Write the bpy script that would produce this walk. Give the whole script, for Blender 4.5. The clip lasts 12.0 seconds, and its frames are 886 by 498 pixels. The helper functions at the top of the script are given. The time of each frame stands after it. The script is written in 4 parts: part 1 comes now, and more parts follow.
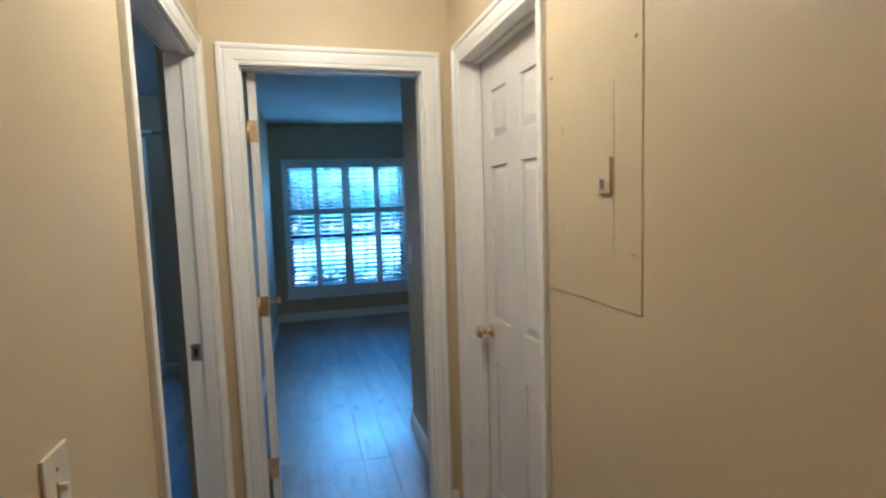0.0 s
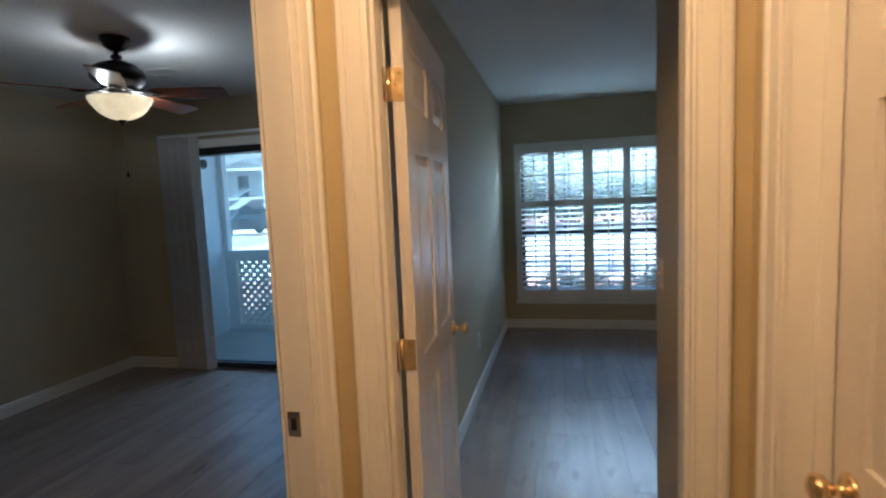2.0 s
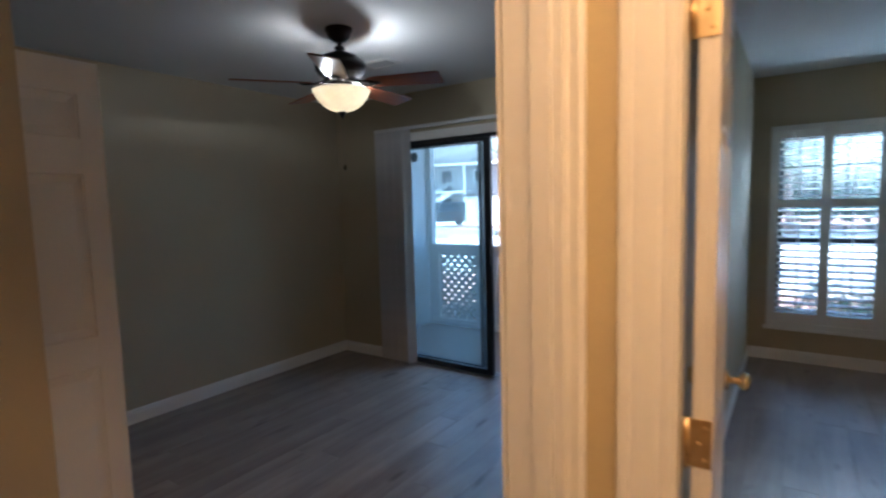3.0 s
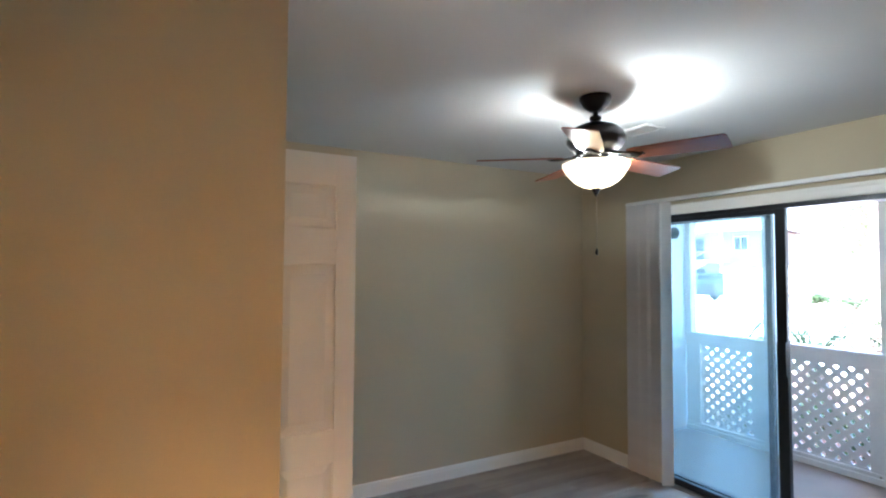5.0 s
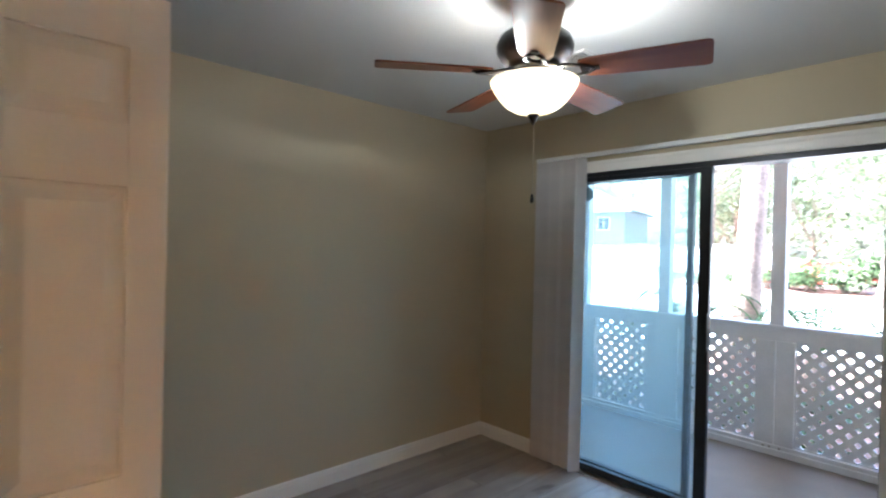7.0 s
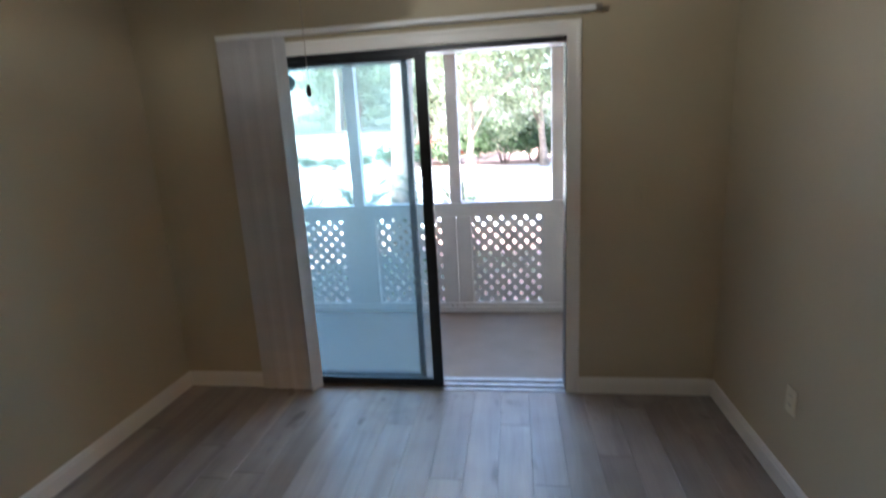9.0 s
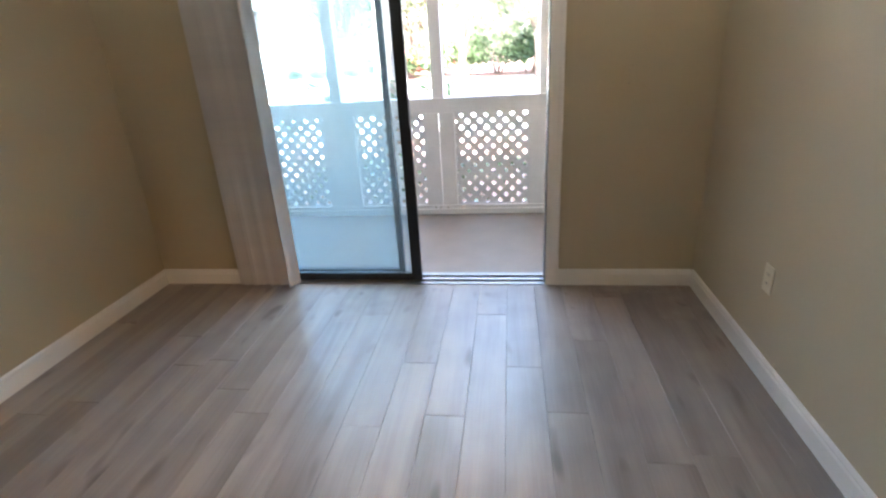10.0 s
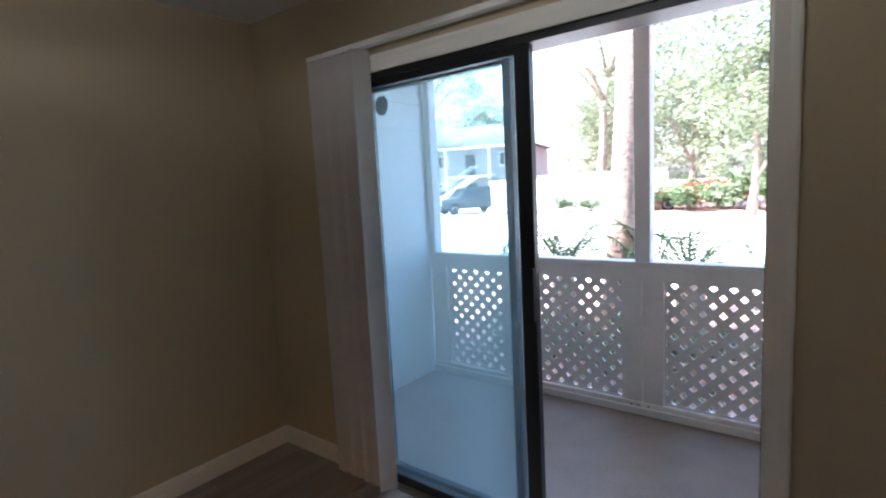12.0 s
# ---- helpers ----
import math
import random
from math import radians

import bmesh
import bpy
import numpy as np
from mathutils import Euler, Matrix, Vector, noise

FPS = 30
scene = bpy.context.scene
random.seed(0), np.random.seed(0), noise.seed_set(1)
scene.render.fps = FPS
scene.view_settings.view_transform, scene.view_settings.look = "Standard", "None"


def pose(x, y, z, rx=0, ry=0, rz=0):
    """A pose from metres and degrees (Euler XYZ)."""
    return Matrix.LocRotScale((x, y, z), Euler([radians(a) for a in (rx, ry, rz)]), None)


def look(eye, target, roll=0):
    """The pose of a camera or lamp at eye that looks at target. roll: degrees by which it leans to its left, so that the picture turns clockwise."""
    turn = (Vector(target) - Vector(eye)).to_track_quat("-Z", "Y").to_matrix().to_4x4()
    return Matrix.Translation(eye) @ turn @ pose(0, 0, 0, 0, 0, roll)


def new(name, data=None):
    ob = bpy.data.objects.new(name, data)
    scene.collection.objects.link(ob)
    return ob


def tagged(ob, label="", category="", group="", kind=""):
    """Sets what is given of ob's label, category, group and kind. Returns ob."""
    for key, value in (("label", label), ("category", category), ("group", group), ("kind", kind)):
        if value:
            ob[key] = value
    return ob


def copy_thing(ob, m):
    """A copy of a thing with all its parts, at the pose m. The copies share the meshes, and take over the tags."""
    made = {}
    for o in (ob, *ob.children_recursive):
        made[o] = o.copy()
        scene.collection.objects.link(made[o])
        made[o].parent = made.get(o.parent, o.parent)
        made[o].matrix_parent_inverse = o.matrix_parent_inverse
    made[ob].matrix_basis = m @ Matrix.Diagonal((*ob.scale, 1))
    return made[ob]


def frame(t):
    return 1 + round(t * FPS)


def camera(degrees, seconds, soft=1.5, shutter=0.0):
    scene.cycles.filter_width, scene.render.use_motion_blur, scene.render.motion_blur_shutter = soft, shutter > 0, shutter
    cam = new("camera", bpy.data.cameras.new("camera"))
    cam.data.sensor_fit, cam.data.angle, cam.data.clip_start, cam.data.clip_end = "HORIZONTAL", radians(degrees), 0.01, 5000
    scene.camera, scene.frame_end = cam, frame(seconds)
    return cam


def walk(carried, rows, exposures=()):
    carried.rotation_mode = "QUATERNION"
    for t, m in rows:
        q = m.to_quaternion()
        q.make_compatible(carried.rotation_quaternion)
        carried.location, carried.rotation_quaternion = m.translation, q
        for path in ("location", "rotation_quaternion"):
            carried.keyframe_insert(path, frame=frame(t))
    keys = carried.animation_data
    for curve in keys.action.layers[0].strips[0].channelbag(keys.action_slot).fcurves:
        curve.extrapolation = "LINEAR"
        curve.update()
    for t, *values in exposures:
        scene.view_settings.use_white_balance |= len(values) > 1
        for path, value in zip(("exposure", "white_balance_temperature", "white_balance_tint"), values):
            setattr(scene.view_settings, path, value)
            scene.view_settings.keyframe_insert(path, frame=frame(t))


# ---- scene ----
cam = camera(82.4, 12.0, soft=2.1, shutter=0.3)
PATH = [
    (0, (-0.065, -0.226, 1.459), (0.458, 1.696, 1.274), -1.8),
    (0.5, (0.117, 0.003, 1.468), (0.217, 1.993, 1.297), -2.0),
    (1, (0.155, 0.252, 1.476), (0.071, 2.245, 1.329), -1.7),
    (1.5, (0.174, 0.495, 1.471), (-0.047, 2.476, 1.314), -1.9),
    (2, (0.174, 0.737, 1.461), (-0.279, 2.676, 1.273), -2.4),
    (2.5, (0.036, 0.952, 1.453), (-0.718, 2.795, 1.259), -1.7),
    (3, (-0.126, 1.112, 1.473), (-1.263, 2.748, 1.29), -1.5),
    (3.5, (-0.344, 1.289, 1.503), (-1.91, 2.518, 1.303), -0.6),
    (3.7, (-0.388, 1.302, 1.489), (-2.083, 2.345, 1.297), -1.2),
    (5.3, (-0.487, 1.362, 1.61), (-2.227, 2.343, 1.708), 0.4),
    (5.5, (-0.524, 1.378, 1.612), (-2.233, 2.415, 1.681), -0.1),
    (6, (-0.615, 1.412, 1.533), (-2.268, 2.538, 1.478), 0.0),
    (6.5, (-0.797, 1.504, 1.503), (-2.386, 2.716, 1.427), 0.2),
    (6.7, (-0.901, 1.577, 1.497), (-2.468, 2.82, 1.455), 0.8),
    (8.3, (-1.602, 1.969, 1.554), (-2.171, 3.886, 1.517), -0.7),
    (8.5, (-1.607, 1.937, 1.551), (-2.084, 3.878, 1.473), -1.6),
    (9, (-1.689, 1.848, 1.56), (-1.972, 3.777, 1.114), -3.0),
    (9.5, (-1.669, 1.839, 1.398), (-1.83, 3.654, 0.574), -3.3),
    (10, (-1.607, 1.92, 1.36), (-1.872, 3.757, 0.614), -3.4),
    (10.2, (-1.576, 1.88, 1.345), (-1.952, 3.809, 0.974), -3.0),
    (10.5, (-1.502, 1.941, 1.568), (-2.116, 3.841, 1.676), -3.8),
    (10.8, (-1.475, 2.095, 1.612), (-2.186, 3.962, 1.735), -3.0),
    (11, (-1.454, 2.258, 1.576), (-2.207, 4.111, 1.603), -3.4),
    (11.5, (-1.368, 2.625, 1.461), (-2.338, 4.367, 1.297), -4.1),
    (12, (-1.252, 2.994, 1.479), (-2.472, 4.562, 1.243), -3.0),
]
EXPOSURES = [(0, 2.27, 3300, -5), (0.5, 2.13, 3430, -6), (1.0, 2.02, 3700, -8), (1.5, 2.1, 4120, -3), (2.0, 2.25, 4800, 6), (2.5, 2.47, 5050, 13), (3.0, 2.5, 4850, 10), (3.5, 2.9, 4450, 2), (3.7, 3.25, 4700, 4), (5.3, 4.33, 4980, 6), (6.5, 4.15, 5050, 7), (8.3, 3.45, 5400, 9), (9.0, 3.55, 5350, 10), (9.5, 4.12, 5600, 10), (10.0, 4.55, 5800, 11), (10.5, 4.1, 5650, 10), (11.0, 3.42, 5250, 10), (12, 3.12, 5400, 13)]
walk(cam, [(t, look(eye, target, roll)) for t, eye, target, roll in PATH], EXPOSURES)

# ---- world, sun, lamps ----
world = bpy.data.worlds.new("world")
scene.world = world
world.use_nodes = True
wn = world.node_tree
sky = wn.nodes.new("ShaderNodeTexSky")
sky.sky_type = "NISHITA"
sky.sun_disc = False
sky.sun_elevation = radians(56)
sky.sun_rotation = radians(-128)
sky.dust_density, sky.air_density = 4.0, 1.3
wn.links.new(sky.outputs[0], wn.nodes["Background"].inputs[0])
wn.nodes["Background"].inputs[1].default_value = 0.15

sun = new("sun", bpy.data.lights.new("sun", "SUN"))
sun.data.energy, sun.data.angle, sun.data.color = 5.0, radians(0.6), (1.0, 0.95, 0.86)
sun.matrix_world = look((-7.0, -5.5, 11.5), (0, 0, 0))


def lamp(name, place, energy, colour, radius):
    ob = new(name, bpy.data.lights.new(name, "POINT"))
    ob.data.energy, ob.data.color, ob.data.shadow_soft_size = energy, colour, radius
    ob.location = place
    return ob


HALL_LAMP = (0.03, 1.06, 2.325)
FAN = (-2.22, 3.175)
lamp("hall_bulb", HALL_LAMP, 9.5, (1.0, 0.50, 0.18), 0.09)
lamp("fan_bulb", (FAN[0] + 0.062, FAN[1] + 0.091, 2.118), 2.0, (1.0, 0.90, 0.74), 0.02)
lamp("fan_bulb", (FAN[0] - 0.103, FAN[1] - 0.038, 2.118), 0.75, (1.0, 0.90, 0.74), 0.02)

# area lamps added outside the two glazed openings to strengthen the sky light
def add_sky_fill(name, place, target, w, h, energy):
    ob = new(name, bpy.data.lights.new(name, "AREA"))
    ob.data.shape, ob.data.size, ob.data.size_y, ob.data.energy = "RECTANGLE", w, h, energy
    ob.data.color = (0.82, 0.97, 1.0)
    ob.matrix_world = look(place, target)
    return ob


wl = add_sky_fill("sky_light", (0.60, 7.08, 2.22), (0.60, 3.0, 0.9), 1.3, 0.32, 18)
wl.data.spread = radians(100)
pl = add_sky_fill("sky_light", (-2.2, 6.215, 2.45), (-2.2, 3.9, 0.0), 3.0, 0.10, 1.15)
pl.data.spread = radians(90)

# ---- materials ----
def material(name, colour, rough=0.6, metal=0.0, vary=0.06, scale=3.0, grain=60.0, bump=0.08, depth=0.002, coat=0.0, random_vary=0.0, spec=0.5):
    m = bpy.data.materials.new(name)
    m.use_nodes = True
    nt = m.node_tree
    n, l = nt.nodes, nt.links
    b = n["Principled BSDF"]
    geo = n.new("ShaderNodeTexCoord")
    big = n.new("ShaderNodeTexNoise")
    big.inputs["Scale"].default_value, big.inputs["Detail"].default_value = scale, 4
    fine = n.new("ShaderNodeTexNoise")
    fine.inputs["Scale"].default_value, fine.inputs["Detail"].default_value = grain, 3
    l.new(geo.outputs["Object"], big.inputs["Vector"])
    l.new(geo.outputs["Object"], fine.inputs["Vector"])
    ramp = n.new("ShaderNodeMapRange")
    ramp.inputs["From Min"].default_value, ramp.inputs["From Max"].default_value = 0.3, 0.7
    ramp.inputs["To Min"].default_value, ramp.inputs["To Max"].default_value = 1 - vary, 1 + vary
    l.new(big.outputs["Fac"], ramp.inputs["Value"])
    fr = n.new("ShaderNodeMapRange")
    fr.inputs["From Min"].default_value, fr.inputs["From Max"].default_value = 0.3, 0.7
    fr.inputs["To Min"].default_value, fr.inputs["To Max"].default_value = 1 - vary * 0.6, 1 + vary * 0.6
    l.new(fine.outputs["Fac"], fr.inputs["Value"])
    mul = n.new("ShaderNodeMath")
    mul.operation = "MULTIPLY"
    l.new(ramp.outputs[0], mul.inputs[0])
    l.new(fr.outputs[0], mul.inputs[1])
    last = mul.outputs[0]
    if random_vary:
        info = n.new("ShaderNodeObjectInfo")
        rr = n.new("ShaderNodeMapRange")
        rr.inputs["To Min"].default_value, rr.inputs["To Max"].default_value = 1 - random_vary, 1 + random_vary
        l.new(info.outputs["Random"], rr.inputs["Value"])
        m2 = n.new("ShaderNodeMath")
        m2.operation = "MULTIPLY"
        l.new(last, m2.inputs[0])
        l.new(rr.outputs[0], m2.inputs[1])
        last = m2.outputs[0]
    col = n.new("ShaderNodeVectorMath")
    col.operation = "SCALE"
    col.inputs[0].default_value = colour
    l.new(last, col.inputs["Scale"])
    l.new(col.outputs[0], b.inputs["Base Color"])
    b.inputs["Roughness"].default_value, b.inputs["Metallic"].default_value = rough, metal
    b.inputs["Coat Weight"].default_value = coat
    b.inputs["Specular IOR Level"].default_value = spec
    rm = n.new("ShaderNodeMapRange")
    rm.inputs["To Min"].default_value, rm.inputs["To Max"].default_value = max(0.02, rough - 0.08), min(1.0, rough + 0.08)
    l.new(big.outputs["Fac"], rm.inputs["Value"])
    l.new(rm.outputs[0], b.inputs["Roughness"])
    if bump:
        bp = n.new("ShaderNodeBump")
        bp.inputs["Strength"].default_value, bp.inputs["Distance"].default_value = bump, depth
        l.new(fine.outputs["Fac"], bp.inputs["Height"])
        l.new(bp.outputs[0], b.inputs["Normal"])
    return m


def wood_material(name, dark, light, rough, along="Y", random_vary=0.2, grain=1.0, bump=0.1):
    m = bpy.data.materials.new(name)
    m.use_nodes = True
    n, l = m.node_tree.nodes, m.node_tree.links
    b = n["Principled BSDF"]
    tc = n.new("ShaderNodeTexCoord")
    info = n.new("ShaderNodeObjectInfo")
    shift = n.new("ShaderNodeVectorMath")
    shift.operation = "SCALE"
    shift.inputs[0].default_value = (31.0, 17.0, 9.0)
    l.new(info.outputs["Random"], shift.inputs["Scale"])
    add = n.new("ShaderNodeVectorMath")
    l.new(tc.outputs["Object"], add.inputs[0])
    l.new(shift.outputs[0], add.inputs[1])
    mp = n.new("ShaderNodeMapping")
    mp.inputs["Scale"].default_value = (9 * grain, 0.9 * grain, 6 * grain) if along == "Y" else (0.9 * grain, 9 * grain, 6 * grain)
    l.new(add.outputs[0], mp.inputs["Vector"])
    a = n.new("ShaderNodeTexNoise")
    a.inputs["Scale"].default_value, a.inputs["Detail"].default_value, a.inputs["Distortion"].default_value = 1.3, 6, 0.7
    l.new(mp.outputs[0], a.inputs["Vector"])
    mp2 = n.new("ShaderNodeMapping")
    mp2.inputs["Scale"].default_value = (90, 3, 20) if along == "Y" else (3, 90, 20)
    l.new(add.outputs[0], mp2.inputs["Vector"])
    f = n.new("ShaderNodeTexNoise")
    f.inputs["Scale"].default_value, f.inputs["Detail"].default_value = 1.5, 3
    l.new(mp2.outputs[0], f.inputs["Vector"])
    blot = n.new("ShaderNodeTexNoise")
    blot.inputs["Scale"].default_value, blot.inputs["Detail"].default_value = 5.0, 2
    l.new(add.outputs[0], blot.inputs["Vector"])
    mixf = n.new("ShaderNodeMath")
    mixf.operation = "MULTIPLY_ADD"
    mixf.inputs[1].default_value = 0.20
    l.new(f.outputs["Fac"], mixf.inputs[0])
    l.new(a.outputs["Fac"], mixf.inputs[2])
    mixg = n.new("ShaderNodeMath")
    mixg.operation = "MULTIPLY_ADD"
    mixg.inputs[1].default_value = 0.35
    l.new(blot.outputs["Fac"], mixg.inputs[0])
    l.new(mixf.outputs[0], mixg.inputs[2])
    kmap = n.new("ShaderNodeMapping")
    kmap.inputs["Scale"].default_value = (7.0, 2.6, 1.0) if along == "Y" else (2.6, 7.0, 1.0)
    l.new(add.outputs[0], kmap.inputs["Vector"])
    kn = n.new("ShaderNodeTexNoise")
    kn.inputs["Scale"].default_value, kn.inputs["Detail"].default_value = 1.6, 1
    l.new(kmap.outputs[0], kn.inputs["Vector"])
    knot = n.new("ShaderNodeMapRange")
    knot.inputs["From Min"].default_value, knot.inputs["From Max"].default_value = 0.66, 0.80
    knot.inputs["To Min"].default_value, knot.inputs["To Max"].default_value = 1.0, 0.55
    l.new(kn.outputs["Fac"], knot.inputs["Value"])
    ramp = n.new("ShaderNodeValToRGB")
    ramp.color_ramp.elements[0].position, ramp.color_ramp.elements[0].color = 0.50, (*dark, 1)
    ramp.color_ramp.elements[1].position, ramp.color_ramp.elements[1].color = 0.95, (*light, 1)
    l.new(mixg.outputs[0], ramp.inputs[0])
    rr = n.new("ShaderNodeMapRange")
    rr.inputs["To Min"].default_value, rr.inputs["To Max"].default_value = 1 - random_vary, 1 + random_vary
    l.new(info.outputs["Random"], rr.inputs["Value"])
    col = n.new("ShaderNodeVectorMath")
    col.operation = "SCALE"
    l.new(ramp.outputs[0], col.inputs[0])
    dark_knot = n.new("ShaderNodeMath")
    dark_knot.operation = "MULTIPLY"
    l.new(rr.outputs[0], dark_knot.inputs[0])
    l.new(knot.outputs[0], dark_knot.inputs[1])
    l.new(dark_knot.outputs[0], col.inputs["Scale"])
    l.new(col.outputs[0], b.inputs["Base Color"])
    rm = n.new("ShaderNodeMapRange")
    rm.inputs["To Min"].default_value, rm.inputs["To Max"].default_value = rough - 0.08, rough + 0.12
    l.new(a.outputs["Fac"], rm.inputs["Value"])
    l.new(rm.outputs[0], b.inputs["Roughness"])
    bp = n.new("ShaderNodeBump")
    bp.inputs["Strength"].default_value, bp.inputs["Distance"].default_value = bump, 0.001
    l.new(mixf.outputs[0], bp.inputs["Height"])
    l.new(bp.outputs[0], b.inputs["Normal"])
    return m


def glow_material(name, colour, strength, base=(0.8, 0.75, 0.65)):
    m = material(name, base, 0.3, vary=0.1, scale=14, bump=0)
    b = m.node_tree.nodes["Principled BSDF"]
    n, l = m.node_tree.nodes, m.node_tree.links
    tc = n.new("ShaderNodeTexCoord")
    cloud = n.new("ShaderNodeTexNoise")
    cloud.inputs["Scale"].default_value, cloud.inputs["Detail"].default_value, cloud.inputs["Distortion"].default_value = 9.0, 3, 1.2
    l.new(tc.outputs["Object"], cloud.inputs["Vector"])
    mr = n.new("ShaderNodeMapRange")
    mr.inputs["From Min"].default_value, mr.inputs["From Max"].default_value = 0.35, 0.65
    mr.inputs["To Min"].default_value, mr.inputs["To Max"].default_value = strength * 0.55, strength * 1.5
    l.new(cloud.outputs["Fac"], mr.inputs["Value"])
    l.new(mr.outputs[0], b.inputs["Emission Strength"])
    b.inputs["Emission Color"].default_value = (*colour, 1)
    return m


def glass_material(name, tint, haze):
    m = bpy.data.materials.new(name)
    m.use_nodes = True
    n, l = m.node_tree.nodes, m.node_tree.links
    out = n["Material Output"]
    n.remove(n["Principled BSDF"])
    clear = n.new("ShaderNodeBsdfTransparent")
    clear.inputs[0].default_value = (*tint, 1)
    gloss = n.new("ShaderNodeBsdfGlossy")
    gloss.inputs["Roughness"].default_value = 0.02
    facing = n.new("ShaderNodeLayerWeight")
    power = n.new("ShaderNodeMath")
    power.operation, power.inputs[1].default_value = "POWER", 5.0
    l.new(facing.outputs["Facing"], power.inputs[0])
    fres = n.new("ShaderNodeMapRange")
    fres.inputs["To Min"].default_value, fres.inputs["To Max"].default_value = 0.03, 0.6
    l.new(power.outputs[0], fres.inputs["Value"])
    mix = n.new("ShaderNodeMixShader")
    l.new(fres.outputs[0], mix.inputs[0])
    l.new(clear.outputs[0], mix.inputs[1])
    l.new(gloss.outputs[0], mix.inputs[2])
    # bluish translucent film paints the pale glare haze on the panes, uneven by noise
    film = n.new("ShaderNodeBsdfTranslucent")
    film.inputs[0].default_value = (0.76, 0.88, 0.90, 1)
    haze_noise = n.new("ShaderNodeTexNoise")
    haze_noise.inputs["Scale"].default_value, haze_noise.inputs["Detail"].default_value = 2.5, 4
    mr = n.new("ShaderNodeMapRange")
    mr.inputs["To Min"].default_value, mr.inputs["To Max"].default_value = haze * 0.6, haze * 1.4
    l.new(haze_noise.outputs["Fac"], mr.inputs["Value"])
    mix2 = n.new("ShaderNodeMixShader")
    l.new(mr.outputs[0], mix2.inputs[0])
    l.new(mix.outputs[0], mix2.inputs[1])
    l.new(film.outputs[0], mix2.inputs[2])
    l.new(mix2.outputs[0], out.inputs[0])
    return m


def leaf_material(name, colour):
    m = bpy.data.materials.new(name)
    m.use_nodes = True
    n, l = m.node_tree.nodes, m.node_tree.links
    b = n["Principled BSDF"]
    geo = n.new("ShaderNodeNewGeometry")
    hue = n.new("ShaderNodeHueSaturation")
    hue.inputs["Color"].default_value = (*colour, 1)
    mr = n.new("ShaderNodeMapRange")
    mr.inputs["To Min"].default_value, mr.inputs["To Max"].default_value = 0.55, 1.6
    l.new(geo.outputs["Random Per Island"], mr.inputs["Value"])
    l.new(mr.outputs[0], hue.inputs["Value"])
    l.new(hue.outputs[0], b.inputs["Base Color"])
    b.inputs["Roughness"].default_value = 0.55
    tr = n.new("ShaderNodeBsdfTranslucent")
    l.new(hue.outputs[0], tr.inputs[0])
    mix = n.new("ShaderNodeMixShader")
    mix.inputs[0].default_value = 0.35
    l.new(b.outputs[0], mix.inputs[1])
    l.new(tr.outputs[0], mix.inputs[2])
    l.new(mix.outputs[0], n["Material Output"].inputs[0])
    return m


HALLP = material("hall_paint", (0.60, 0.508, 0.295), 0.5, vary=0.025, scale=1.7, grain=220, bump=0.12, depth=0.0015)
PAINT = material("wall_paint", (0.53, 0.458, 0.312), 0.55, vary=0.025, scale=1.7, grain=220, bump=0.12, depth=0.0015)
CEIL = material("ceiling_paint", (0.70, 0.70, 0.69), 0.8, vary=0.02, scale=1.2, grain=150, bump=0.2, depth=0.002)
TRIM = material("trim_paint", (0.86, 0.845, 0.80), 0.34, vary=0.008, scale=4, grain=60, bump=0.012, depth=0.001)
DOORP = material("door_paint", (0.80, 0.77, 0.73), 0.34, vary=0.02, scale=5, grain=120, bump=0.07, depth=0.001)
SHUT = material("shutter_paint", (0.85, 0.85, 0.83), 0.4, vary=0.02, scale=5, grain=120, bump=0.04, depth=0.001)
PANELP = material("panel_paint", (0.60, 0.51, 0.30), 0.42, vary=0.03, scale=4, grain=160, bump=0.1, depth=0.001)
BRASS = material("brass", (0.86, 0.68, 0.36), 0.24, 1.0, vary=0.08, scale=30, grain=200, bump=0.03)
STEEL = material("worn_steel", (0.38, 0.34, 0.30), 0.35, 1.0, vary=0.1, scale=30, bump=0.03)
BRONZE = material("dark_bronze", (0.022, 0.020, 0.020), 0.35, 0.6, vary=0.12, scale=12, bump=0.04)
FRAME = material("bronze_aluminium", (0.020, 0.022, 0.026), 0.38, 0.3, vary=0.12, scale=8, bump=0.04)
PLATE = material("ivory_plastic", (0.72, 0.66, 0.50), 0.35, vary=0.02, bump=0.0)
WHITEP = material("white_plastic", (0.80, 0.79, 0.76), 0.35, vary=0.02, bump=0.0)
TRACK = material("dull_aluminium", (0.42, 0.42, 0.42), 0.42, 0.6, vary=0.12, scale=14, bump=0.05)
# near-black colour for the shade inside holes, slots and the vent
DARK = material("recess_shade", (0.02, 0.018, 0.016), 0.8, vary=0.1, bump=0)
PLANK = wood_material("laminate_plank", (0.225, 0.192, 0.168), (0.385, 0.335, 0.298), 0.33, grain=0.7, random_vary=0.07)
UNDER = material("underlay", (0.045, 0.035, 0.03), 0.8, bump=0)
BLADE = wood_material("cherry_blade", (0.16, 0.045, 0.020), (0.36, 0.12, 0.055), 0.3, along="X", random_vary=0.05)
VANE = material("blind_fabric", (0.62, 0.60, 0.585), 0.85, vary=0.07, scale=9, grain=260, bump=0.25, depth=0.001)
vn = VANE.node_tree
vt = vn.nodes.new("ShaderNodeBsdfTranslucent")
vt.inputs[0].default_value = (0.76, 0.73, 0.70, 1)
vm = vn.nodes.new("ShaderNodeMixShader")
vm.inputs[0].default_value = 0.18
vn.links.new(vn.nodes["Principled BSDF"].outputs[0], vm.inputs[1])
vn.links.new(vt.outputs[0], vm.inputs[2])
